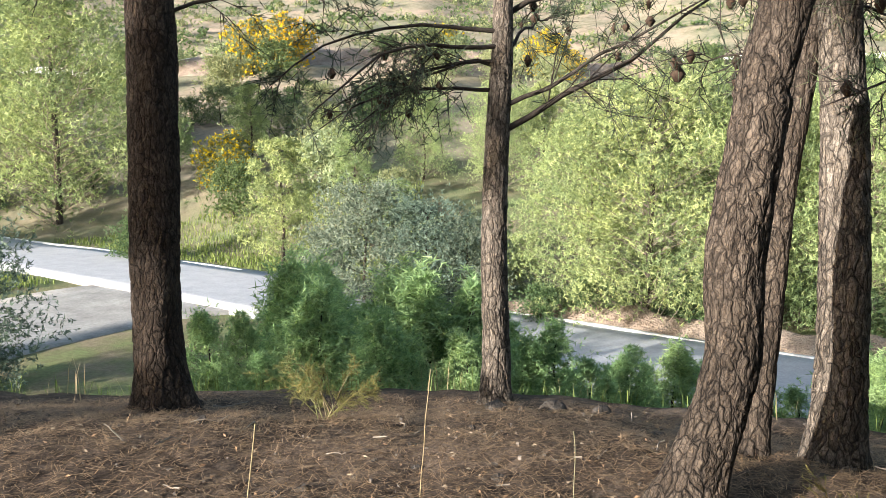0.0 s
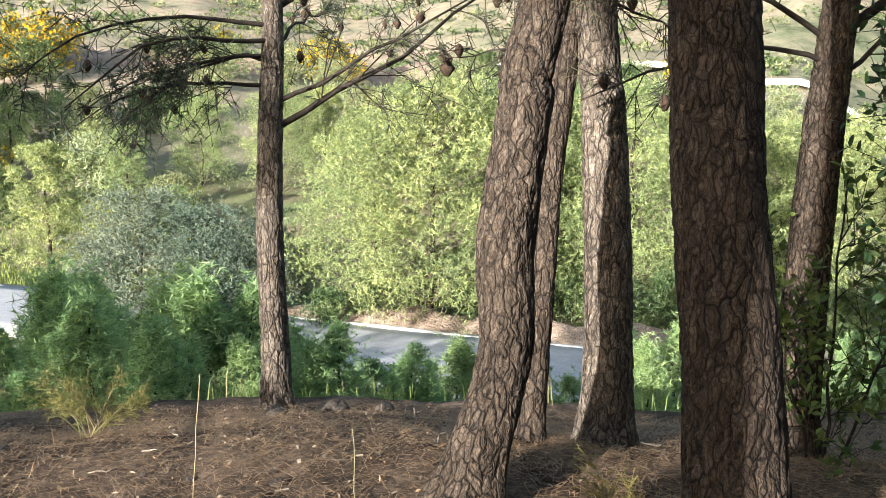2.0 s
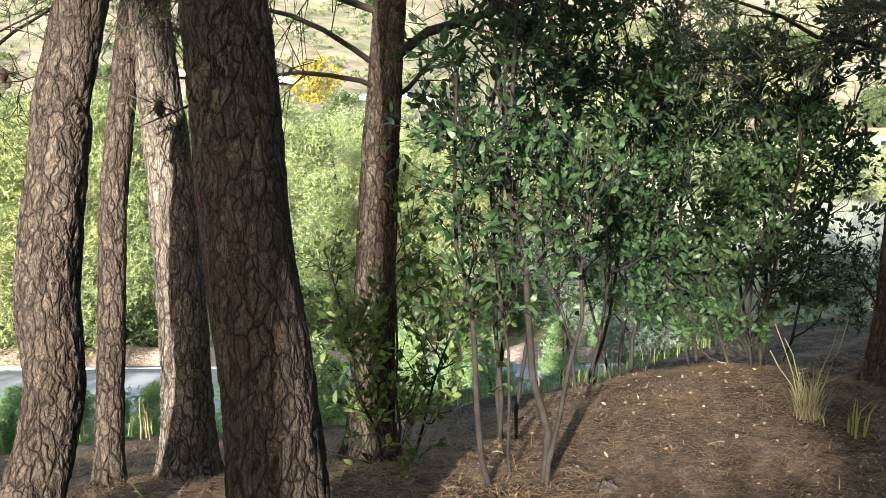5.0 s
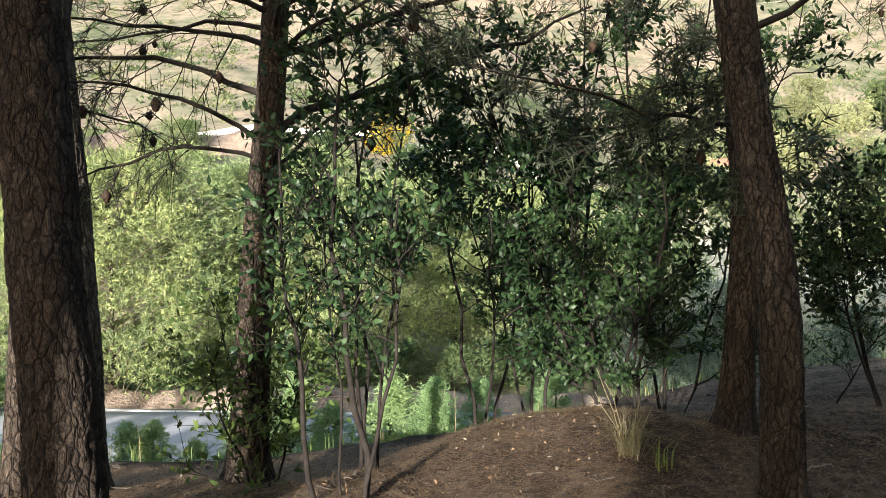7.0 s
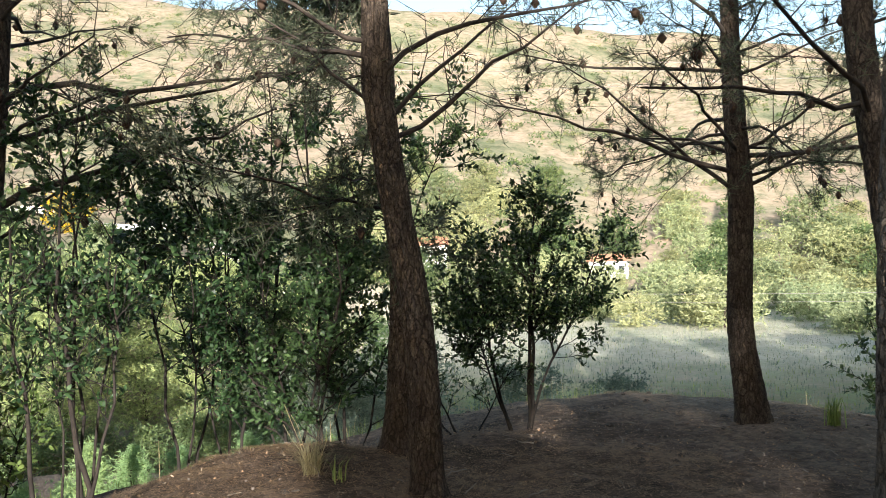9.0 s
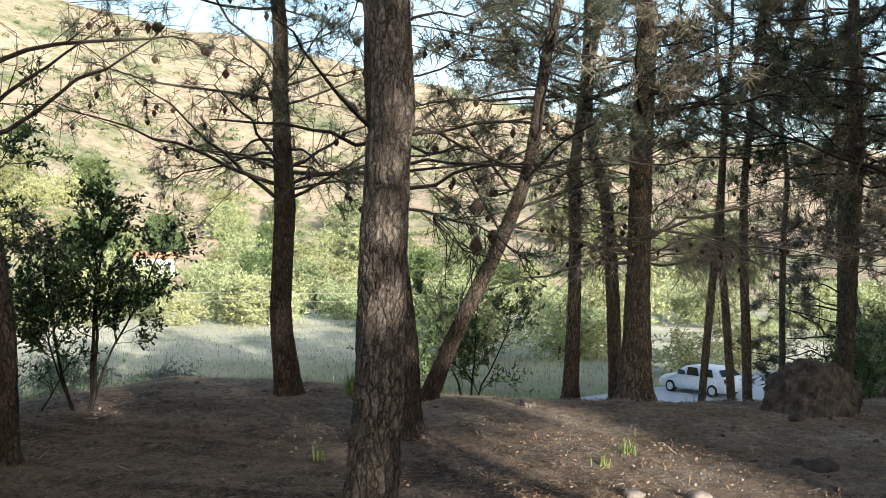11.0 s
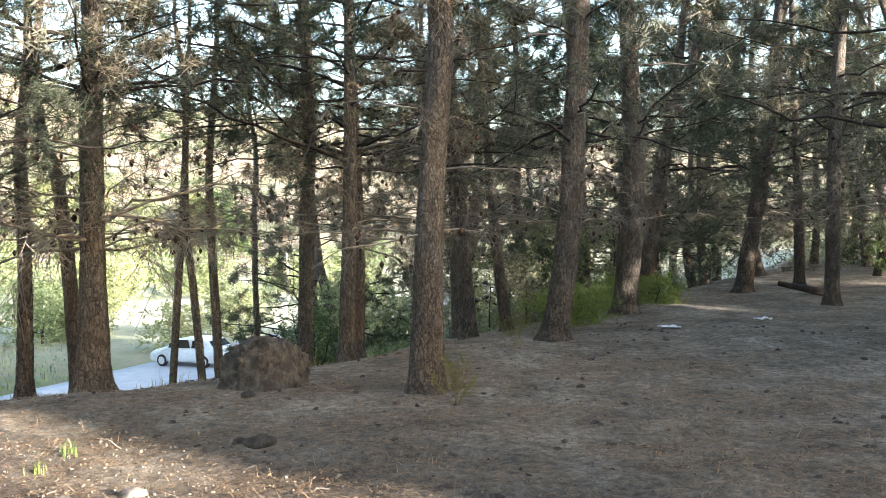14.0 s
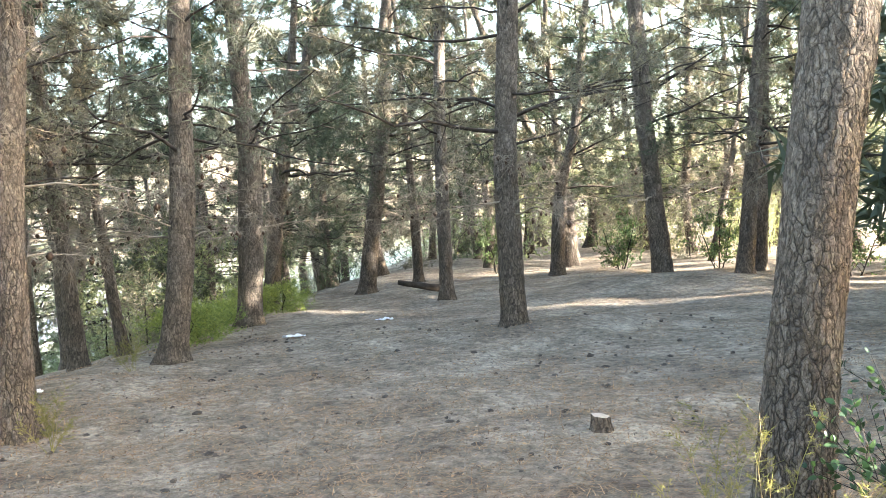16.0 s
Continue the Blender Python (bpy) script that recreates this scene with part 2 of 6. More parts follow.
def ground_material():
    m, nt, b = material("ground", 0.95, 0.1)
    cover = nt.nodes.new("ShaderNodeSeparateColor")
    nt.links.new(attribute(nt, "cover").outputs["Color"], cover.inputs[0])
    duff = ramp(nt, noise_of(nt, 1.1, 6), [(0.3, (0.04, 0.031, 0.025)), (0.5, (0.118, 0.088, 0.067)), (0.72, (0.26, 0.192, 0.143))])
    duff = mixed(nt, 0.8, duff, ramp(nt, noise_of(nt, 60, 6, None, 0.7), [(0.32, (0.35, 0.34, 0.33)), (0.5, (0.9, 0.9, 0.9)), (0.68, (1.5, 1.45, 1.4))]), "MULTIPLY")
    dirt = ramp(nt, noise_of(nt, 1.6, 7), [(0.3, (0.15, 0.126, 0.098)), (0.5, (0.30, 0.258, 0.205)), (0.72, (0.45, 0.395, 0.32))])
    dirt = mixed(nt, 0.7, dirt, ramp(nt, noise_of(nt, 50, 7, None, 0.75), [(0.33, (0.38, 0.37, 0.36)), (0.5, (0.95, 0.95, 0.95)), (0.67, (1.4, 1.4, 1.4))]), "MULTIPLY")
    near = mixed(nt, cover.outputs[0], duff, dirt)
    near = mixed(nt, 0.9, near, ramp(nt, noise_of(nt, 11, 7, None, 0.72), [(0.36, (0.5, 0.48, 0.46)), (0.5, (0.95, 0.95, 0.95)), (0.62, (1.45, 1.4, 1.33))]), "MULTIPLY")
    verge = ramp(nt, noise_of(nt, 0.5, 6), [(0.35, (0.25, 0.20, 0.135)), (0.5, (0.18, 0.18, 0.09)), (0.68, (0.165, 0.215, 0.085))])
    verge = mixed(nt, 0.7, verge, ramp(nt, noise_of(nt, 9, 5), [(0.3, (0.6, 0.6, 0.6)), (0.7, (1.2, 1.2, 1.2))]), "MULTIPLY")
    col = mixed(nt, cover.outputs[1], near, verge)
    hill = ramp(nt, noise_of(nt, 0.035, 8, None, 0.65), [(0.33, (0.12, 0.14, 0.085)), (0.43, (0.215, 0.205, 0.145)), (0.56, (0.31, 0.25, 0.195)), (0.69, (0.16, 0.175, 0.11))])
    hill = mixed(nt, 0.9, hill, ramp(nt, noise_of(nt, 0.3, 9, None, 0.75), [(0.36, (0.42, 0.5, 0.4)), (0.5, (0.95, 0.95, 0.9)), (0.64, (1.3, 1.2, 1.2))]), "MULTIPLY")
    field = ramp(nt, noise_of(nt, 0.12, 7), [(0.35, (0.35, 0.36, 0.265)), (0.5, (0.47, 0.45, 0.35)), (0.66, (0.55, 0.515, 0.41))])
    field = mixed(nt, 0.6, field, ramp(nt, noise_of(nt, 2.5, 6), [(0.35, (0.7, 0.72, 0.66)), (0.65, (1.15, 1.15, 1.12))]), "MULTIPLY")
    hill = mixed(nt, cover.outputs[0], hill, field)
    col = mixed(nt, cover.outputs[2], col, hill)
    nt.links.new(col, b.inputs["Base Color"])
    bump(nt, b, noise_of(nt, 19, 10, None, 0.78), 1.0, 0.05)
    return m


ground_mat = ground_material()

# ---------------------------------------------------------------- mesh tools
def unit(v):
    return v / np.maximum(np.linalg.norm(v, axis=-1, keepdims=True), 1e-9)


def mesh_of(name, pieces, mats, attrs=None, smooth=True):
    """One mesh from pieces (verts, faces of 3 or 4 corners, material slot)."""
    verts, loops, starts, slots, at, lo = [], [], [], [], 0, 0
    for v, f, slot in pieces:
        if len(f) == 0:
            continue
        f = np.asarray(f)
        verts.append(np.asarray(v, float).reshape(-1, 3))
        loops.append((f + at).ravel())
        starts.append(lo + np.arange(len(f)) * f.shape[1])
        slots.append(np.full(len(f), slot))
        at += len(verts[-1])
        lo += f.size
    verts, loops, starts, slots = (np.concatenate(a) for a in (verts, loops, starts, slots))
    me = bpy.data.meshes.new(name)
    me.vertices.add(len(verts))
    me.loops.add(len(loops))
    me.polygons.add(len(starts))
    me.vertices.foreach_set("co", verts.ravel())
    me.loops.foreach_set("vertex_index", loops.astype(np.int32))
    me.polygons.foreach_set("loop_start", starts.astype(np.int32))
    me.polygons.foreach_set("material_index", slots.astype(np.int32))
    me.polygons.foreach_set("use_smooth", np.full(len(starts), smooth))
    for key, values in (attrs or {}).items():
        if values.ndim == 1:
            me.attributes.new(key, "FLOAT", "POINT").data.foreach_set("value", values)
        else:
            me.attributes.new(key, "FLOAT_COLOR", "POINT").data.foreach_set("color", np.c_[values, np.ones(len(values))].ravel())
    for m in mats:
        me.materials.append(m)
    me.update(calc_edges=True)
    return me


def part(name, data, parent, label=""):
    """A mesh, or a bmesh's mesh, as one part of a thing."""
    ob = new(name, data)
    ob.parent = parent
    return tagged(ob, label)


def thing(name, at, label, category, group="", kind="", turn=0.0):
    ob = new(name)
    ob.empty_display_size = 0.1
    ob.matrix_basis = pose(*at, 0, 0, turn)
    return tagged(ob, label, category, group, kind)


def solid(bm, mats, name="mesh"):
    me = bpy.data.meshes.new(name)
    bm.to_mesh(me)
    bm.free()
    for m in mats if isinstance(mats, (list, tuple)) else [mats]:
        me.materials.append(m)
    return me


def tubes(P, R, k=4):
    """Tubes of k sides along m lines of n points: P (m, n, 3), R (m, n)."""
    m, n = P.shape[:2]
    t = np.empty_like(P)
    t[:, 1:-1], t[:, 0], t[:, -1] = P[:, 2:] - P[:, :-2], P[:, 1] - P[:, 0], P[:, -1] - P[:, -2]
    t = unit(t)
    ref = np.where(np.abs(t[..., 2:3]) > 0.9, np.array([1.0, 0, 0]), np.array([0, 0, 1.0]))
    a = unit(np.cross(t, ref))
    b = np.cross(t, a)
    w = np.arange(k) * 2 * np.pi / k
    v = P[:, :, None] + R[:, :, None, None] * (a[:, :, None] * np.cos(w)[None, None, :, None] + b[:, :, None] * np.sin(w)[None, None, :, None])
    idx = np.arange(m * n * k).reshape(m, n, k)
    nxt = np.roll(idx, -1, 2)
    f = np.stack([idx[:, :-1], nxt[:, :-1], nxt[:, 1:], idx[:, 1:]], -1).reshape(-1, 4)
    return v.reshape(-1, 3), f


def grow(rng, s, d, length, n, droop=0.0, wob=0.25):
    """Bent lines of n points from starts s along d; droop bends them up (+) or down (-)."""
    u = np.linspace(0, 1, n)
    P = s[:, None] + d[:, None] * length[:, None, None] * u[None, :, None]
    P[..., 2] += (droop * length)[:, None] * u ** 2
    w = rng.normal(size=P.shape).cumsum(1) * wob * length[:, None, None] / n
    return P + w - w[:, :1]


def along(rng, P, k, lo, hi):
    """k places on each line, with the line's direction there."""
    m, n = P.shape[:2]
    u = rng.uniform(lo, hi, (m, k)) * (n - 1)
    i = np.minimum(u.astype(int), n - 2)
    f = (u - i)[..., None]
    r = np.arange(m)[:, None]
    a, b = P[r, i], P[r, i + 1]
    return (a + (b - a) * f).reshape(-1, 3), unit(b - a).reshape(-1, 3), (u / (n - 1)).ravel()


def fork(rng, d, spread, lift=0.0):
    """Directions that leave d sideways."""
    side = unit(np.cross(d, unit(rng.normal(size=d.shape))))
    out = d * (1 - spread) + side * spread
    out[:, 2] += lift
    return unit(out)


def tufts(rng, at, way, count, size, width, spread=0.75):
    """Needles: thin triangles in brushes round the given places."""
    m = len(at)
    d = way[:, None] * (1 - spread) + unit(rng.normal(size=(m, count, 3))) * spread
    d = unit(d)
    ln = rng.uniform(0.65, 1.15, (m, count, 1)) * size
    side = unit(np.cross(d, unit(rng.normal(size=d.shape)))) * width / 2
    base = at[:, None] + way[:, None] * rng.uniform(-0.5, 0.2, (m, count, 1)) * size
    v = np.stack([base - side, base + side, base + d * ln], 2).reshape(-1, 3)
    return v, np.arange(len(v)).reshape(-1, 3)


def leaves(rng, at, way, length, width, curl=0.25, up=0.35, cheap=False):
    """Oval leaves of four triangles (or pointed ones of two), with raised edges."""
    m = len(at)
    d = unit(way)
    nrm = unit(rng.normal(size=(m, 3)) + np.array([0, 0, 1.0]) * up * 3)
    s = unit(np.cross(d, nrm))
    nrm = np.cross(s, d)
    L = rng.uniform(0.7, 1.2, (m, 1)) * length
    W = rng.uniform(0.8, 1.2, (m, 1)) * width / 2
    mid = at + d * L * 0.5 - nrm * L * curl * 0.12
    tip = at + d * L - nrm * L * curl * 0.5
    le, ri = mid + s * W + nrm * W * 0.35, mid - s * W + nrm * W * 0.35
    if cheap:
        v = np.stack([at, le, tip, ri], 1).reshape(-1, 3)
        return v, (np.arange(m)[:, None, None] * 4 + np.array([[0, 2, 1], [0, 3, 2]])[None]).reshape(-1, 3)
    low, far = at + d * L * 0.3, at + d * L * 0.68 - nrm * L * curl * 0.22
    fold = nrm * W * 0.3
    v = np.stack([at, low + s * W + fold, far + s * W * 0.85 + fold, tip, far - s * W * 0.85 + fold, low - s * W + fold], 1).reshape(-1, 3)
    f = (np.arange(m)[:, None, None] * 6 + np.array([[0, 5, 1], [1, 5, 4], [1, 4, 2], [2, 4, 3]])[None]).reshape(-1, 3)
    return v, f


def blades(rng, at, height, width, lean=0.5):
    """Grass blades: bent strips of two quads' worth of triangles."""
    m = len(at)
    h = rng.uniform(0.5, 1.2, (m, 1)) * height
    a = rng.uniform(0, 2 * np.pi, m)
    out = np.stack([np.cos(a), np.sin(a), 0 * a], 1)
    s = np.stack([-np.sin(a), np.cos(a), 0 * a], 1) * width / 2
    le = rng.uniform(0.1, 1, (m, 1)) * lean
    mid = at + out * h * le * 0.25 + np.array([0, 0, 1]) * h * 0.55
    tip = at + out * h * le + np.array([0, 0, 1]) * h * (1 - 0.3 * le)
    v = np.stack([at - s, at + s, mid + s * 0.8, mid - s * 0.8, tip], 1).reshape(-1, 3)
    f = (np.arange(m)[:, None, None] * 5 + np.array([[0, 1, 2], [0, 2, 3], [3, 2, 4]])[None]).reshape(-1, 3)
    return v, f


def lumps(rng, at, size, seg=6, rings=4, squash=0.75, rough=0.25):
    """Small uneven balls: stones, cones, clods."""
    th = np.linspace(0, 2 * np.pi, seg, endpoint=False)
    ph = np.linspace(0.35, np.pi - 0.35, rings)
    ball = np.concatenate([[[0, 0, 1]], np.stack([np.outer(np.sin(ph), np.cos(th)), np.outer(np.sin(ph), np.sin(th)), np.outer(np.cos(ph), np.ones(seg))], -1).reshape(-1, 3), [[0, 0, -1]]])
    f = [[0, 1 + i, 1 + (i + 1) % seg] for i in range(seg)]
    for r in range(rings - 1):
        for i in range(seg):
            a, b = 1 + r * seg + i, 1 + r * seg + (i + 1) % seg
            f += [[a, a + seg, b + seg], [a, b + seg, b]]
    last, base = len(ball) - 1, 1 + (rings - 1) * seg
    f += [[base + i, last, base + (i + 1) % seg] for i in range(seg)]
    m = len(at)
    v = ball[None] * (1 + rng.normal(size=(m, len(ball), 1)) * rough * 0.4)
    v = v * np.stack([rng.uniform(0.7, 1.3, m), rng.uniform(0.7, 1.3, m), rng.uniform(0.75, 1.1, m) * squash], -1)[:, None]
    a = rng.uniform(0, 6.28, m)
    c, s = np.cos(a)[:, None], np.sin(a)[:, None]
    v = np.stack([v[..., 0] * c - v[..., 1] * s, v[..., 0] * s + v[..., 1] * c, v[..., 2]], -1)
    v = v * np.asarray(size).reshape(-1, 1, 1) + at[:, None]
    f = (np.arange(m)[:, None, None] * len(ball) + np.array(f)[None]).reshape(-1, 3)
    return v.reshape(-1, 3), f


def wave(x, y, seed=0.0):
    """Cheap smooth noise on the plane, about -1 to 1."""
    return (np.sin(x * 1.7 + seed) * np.cos(y * 1.3 - seed * 2) + 0.6 * np.sin(x * 3.1 - y * 2.3 + seed * 3) + 0.4 * np.sin(x * 0.7 + y * 4.9 + seed)) / 2


def plates(u, v, wrap, seed):
    """Bark plates: 0 in the furrows, 1 on the plates, on a sheet u (wrapping) by v."""
    iu, iv = np.floor(u).astype(int), np.floor(v).astype(int)
    d1, d2 = np.full(u.shape, 9.0), np.full(u.shape, 9.0)
    for du in (-1, 0, 1):
        for dv in (-1, 0, 1):
            cu, cv = iu + du, iv + dv
            k = (np.mod(cu, wrap) * 374761 + cv * 668265 + seed * 982451) & 0xFFFFFF
            h1 = np.modf(np.abs(np.sin(k * 12.9898)) * 43758.5453)[0]
            h2 = np.modf(np.abs(np.sin(k * 78.233)) * 24634.6345)[0]
            d = np.hypot(cu + h1 - u, cv + h2 - v)
            d2 = np.where(d < d1, d1, np.minimum(d2, d))
            d1 = np.minimum(d1, d)
    return np.clip((d2 - d1) / 0.22, 0, 1)

# ---------------------------------------------------------------- the ground
EDGE = np.array([(-30, 16), (-8, 11.5), (0, 8.6), (1.7, 7.3), (2.8, 6.6), (3.9, 5.9), (4.9, 4.8), (5.6, 3.8), (6.2, 2.8), (6.9, 1.9),
                 (8.3, 0.9), (9.8, 0.1), (11.5, -0.9), (12.6, -2.4), (11.6, -4.7), (9.4, -6.4), (8.2, -8.2), (7.7, -10), (7.6, -12.5),
                 (7.8, -15.5), (8.3, -19), (8.8, -24), (10, -34), (16, -60), (30, -110)], float)


def outside(x, y):
    """Distance past the terrace's edge, negative on the terrace."""
    p = np.stack([x, y], -1)
    best = np.full(x.shape, 1e9)
    for a, b in zip(EDGE[:-1], EDGE[1:]):
        d = b - a
        t = np.clip(((p - a) @ d) / (d @ d), 0, 1)
        best = np.minimum(best, np.linalg.norm(p - a - t[..., None] * d, axis=-1))
    ex = np.interp(y, EDGE[::-1, 1], EDGE[::-1, 0])
    inside = np.where(y > 8, (y - np.interp(x, EDGE[:4, 0], EDGE[:4, 1])) < 0, x < ex)
    return np.where(inside, -best, best)


def smooth(a, b, x):
    t = np.clip((x - a) / (b - a), 0, 1)
    return t * t * (3 - 2 * t)


def ground_z(x, y):
    x, y = np.asarray(x, float), np.asarray(y, float)
    s = outside(x, y)
    r, az = np.hypot(x, y + 1), np.degrees(np.arctan2(x, y + 1))
    top = 0.05 * wave(x * 0.8, y * 0.8) + 0.018 * wave(x * 4, y * 4, 2) + 0.012 * wave(x * 9, y * 9, 13) * smooth(-9, -6, y) - 0.38 * smooth(-2.2, 0.3, s)
    top += 0.22 * np.exp(-(((x - 6.6) / 1.0) ** 2 + ((y - 0.6) / 0.95) ** 2)) * (1 + 0.3 * wave(x * 2.6, y * 2.6, 8))          # heap of earth
    top += 0.16 * np.exp(-(((x - 0.3) / 1.6) ** 2 + ((y + 14.8) / 1.1) ** 2))           # swelling under a pine
    top += 0.22 * np.exp(-(((x + 0.9) / 2.0) ** 2 + ((y + 20.5) / 1.5) ** 2))
    top += 11.0 * smooth(-13, -27, x) * smooth(-6.5, -10, y) * smooth(-21, -16, y) * (s < 0)                        # unseen rise added at the observer's back to shade the grove
    drop = np.clip(s, 0, None)
    floor_z = -5.5 + 0.08 * wave(x * 0.2, y * 0.2, 1)
    z = np.maximum(top - 0.36 * drop * smooth(0, 1.2, drop), floor_z)
    z = np.where(drop > 0, np.maximum(z, floor_z), top)
    foot = np.interp(az, [-60, 0, 18, 28, 40, 70, 84, 96, 120, 150], [70, 66, 56, 46, 40, 48, 120, 140, 135, 120])
    crest = np.interp(az, [-60, 20, 40, 60, 85, 100, 112, 122, 140, 180], [9.0, 9.5, 10.5, 15.0, 15.0, 12.6, 10.0, 7.5, 5.5, 4.0])
    ridge = 400.0
    up = np.clip(np.minimum(r, ridge + (r - ridge) * 0.05) - foot, 0, None)
    first_rise = np.interp(az, [-60, 70, 84], [0.2, 0.2, 0.0])
    low = first_rise * np.minimum(up, 116 - foot) * smooth(0, 10, up)
    q = np.clip((np.minimum(r, ridge) - np.maximum(foot, 116)) / (ridge - np.maximum(foot, 116)), 0, 1)
    peak = ridge * np.tan(np.radians(crest)) + 7 - first_rise * np.clip(116 - foot, 0, None)
    hill = low + peak * (0.75 * q + 0.25 * q * q) + 3.0 * wave(x * 0.03, y * 0.03, 3) * smooth(10, 80, up) + 0.8 * wave(x * 0.13, y * 0.13, 5) * smooth(5, 40, up)
    seen = (az > -60) & (az < 165) & (s > 0)
    return np.where(seen, z + hill, z)


def zg(x, y):
    return float(ground_z(np.array([x]), np.array([y]))[0])


def build_ground():
    radii = [0.0, 0.004, 0.1]
    r = 0.25
    while r < 2500:
        radii.append(r)
        r *= 1.028 if r < 30 else 1.045
    radii = np.array(radii[1:])
    n = 420
    a = np.linspace(0, 2 * np.pi, n, endpoint=False)
    X, Y = np.outer(radii, np.sin(a)), np.outer(radii, np.cos(a)) - 1
    Z = ground_z(X.ravel(), Y.ravel()).reshape(X.shape)
    rng = np.random.default_rng(3)
    Z += rng.normal(size=Z.shape) * 0.006 * (radii[:, None] < 25)
    v = np.stack([X, Y, Z], -1).reshape(-1, 3)
    i = np.arange(len(radii) * n).reshape(len(radii), n)
    j = np.roll(i, -1, 1)
    quads = np.stack([i[:-1], i[1:], j[1:], j[:-1]], -1).reshape(-1, 4)
    x, y = v[:, 0], v[:, 1]
    s, r = outside(x, y), np.hypot(x, y + 1)
    soil = np.clip(smooth(-3.5, -8.5, y - 0.35 * (x - 2)) * (0.75 + 0.35 * wave(x * 0.9, y * 0.9, 4)), 0, 1) * (s < 3)
    verge = smooth(0.2, 1.5, s)
    hillside = smooth(42, 75, r) * (s > 0)
    az = np.degrees(np.arctan2(x, y + 1))
    soil = np.where((s > 3) & (r > 35), smooth(76, 83, az) * smooth(150, 118, r), soil)
    me = mesh_of("ground", [(v, quads, 0)], [ground_mat], {"cover": np.stack([soil, verge, hillside], -1)})
    return tagged(new("ground", me), "brown pine-needle forest floor, grassy slope and dry hillside", "ground", kind="structure")


build_ground()


def ribbon(name, line, width, mat, lift, label, category, kind="structure", drape=True):
    """A strip along a line on the ground, thick enough to stand proud of it."""
    c = np.array(line, float)
    u = np.linspace(0, len(c) - 1, 90)
    c = np.stack([np.interp(u, np.arange(len(c)), c[:, k]) for k in range(2)], -1)
    for _ in range(6):
        c[1:-1] = (c[:-2] + c[1:-1] * 2 + c[2:]) / 4
    t = unit(np.gradient(c, axis=0))
    nrm = np.stack([t[:, 1], -t[:, 0]], -1)
    cross = np.linspace(-0.5, 0.5, 7)
    rows = [c + nrm * width * k for k in cross]
    mid = ground_z(c[:, 0], c[:, 1]) if drape else np.full(len(c), -5.5)
    v = np.concatenate([np.concatenate([np.stack([p[:, 0], p[:, 1], mid + lift], -1) for p in rows]),
                        np.concatenate([np.stack([p[:, 0], p[:, 1], mid - 0.6], -1) for p in (rows[0], rows[-1])])])
    n, k = len(c), len(rows)
    i = np.arange(n * k).reshape(k, n)
    f = [np.stack([i[a, :-1], i[a, 1:], i[a + 1, 1:], i[a + 1, :-1]], -1) for a in range(k - 1)]
    lo = np.arange(n * k, n * (k + 2)).reshape(2, n)
    f += [np.stack([lo[0, :-1], lo[0, 1:], i[0, 1:], i[0, :-1]], -1), np.stack([i[-1, :-1], i[-1, 1:], lo[1, 1:], lo[1, :-1]], -1)]
    ob = new(name, mesh_of(name, [(v, np.concatenate(f), 0)], [mat]))
    return tagged(ob, label, category, kind=kind)


ROAD = [(60, -95), (50, -66), (41, -40), (33, -16), (27.5, 0), (24.5, 9), (21.5, 19), (18.5, 31), (15.5, 42), (11, 56), (2, 78)]
ribbon("road", ROAD, 6.6, asphalt, 0.16, "pale grey asphalt road along the valley floor", "road")
ribbon("road_line", [(x + 2.9, y + 0.9) for x, y in ROAD[3:]], 0.14, white_line, 0.185, "thin white edge line painted on the road", "road marking")
SIDE = [(17, 36), (12, 36.5), (6, 34), (-3, 29), (-16, 22)]
ribbon("side_road", SIDE, 8.0, dust, 0.1, "pale dusty side road joining the valley road", "road")


def bank(name, line, height, width, label):
    """A ridge of loose earth beside a road."""
    c = np.array(line, float)
    u = np.linspace(0, len(c) - 1, 60)
    c = np.stack([np.interp(u, np.arange(len(c)), c[:, k]) for k in range(2)], -1)
    t = unit(np.gradient(c, axis=0))
    nrm = np.stack([t[:, 1], -t[:, 0]], -1)
    k = np.linspace(-0.5, 0.5, 11)
    p = c[:, None] + nrm[:, None] * (k * width)[None, :, None]
    taper = np.sin(np.pi * np.linspace(0.02, 0.98, 60)) ** 0.4
    z = ground_z(p[..., 0], p[..., 1]) - 0.1 + (np.cos(k * np.pi)[None] ** 1.3) * taper[:, None] * height * (1 + 0.35 * wave(p[..., 0] * 0.9, p[..., 1] * 0.9, 7))
    i = np.arange(660).reshape(60, 11)
    f = np.stack([i[:-1, :-1], i[1:, :-1], i[1:, 1:], i[:-1, 1:]], -1).reshape(-1, 4)
    ob = new(name, mesh_of(name, [(np.concatenate([p, z[..., None]], -1).reshape(-1, 3), f, 0)], [earth_bank]))
    tagged(ob, label, "earth bank", kind="structure")


bank("earth_bank", [(31.2, 2), (28.6, 10), (25.6, 20), (22.6, 30)], 0.75, 2.6, "low bank of bare brown earth beside the road")
bank("road_cut", [(36, 100), (52, 92), (66, 82), (82, 66), (94, 50)], 1.8, 7.0, "eroded orange-brown road cutting on the hillside")


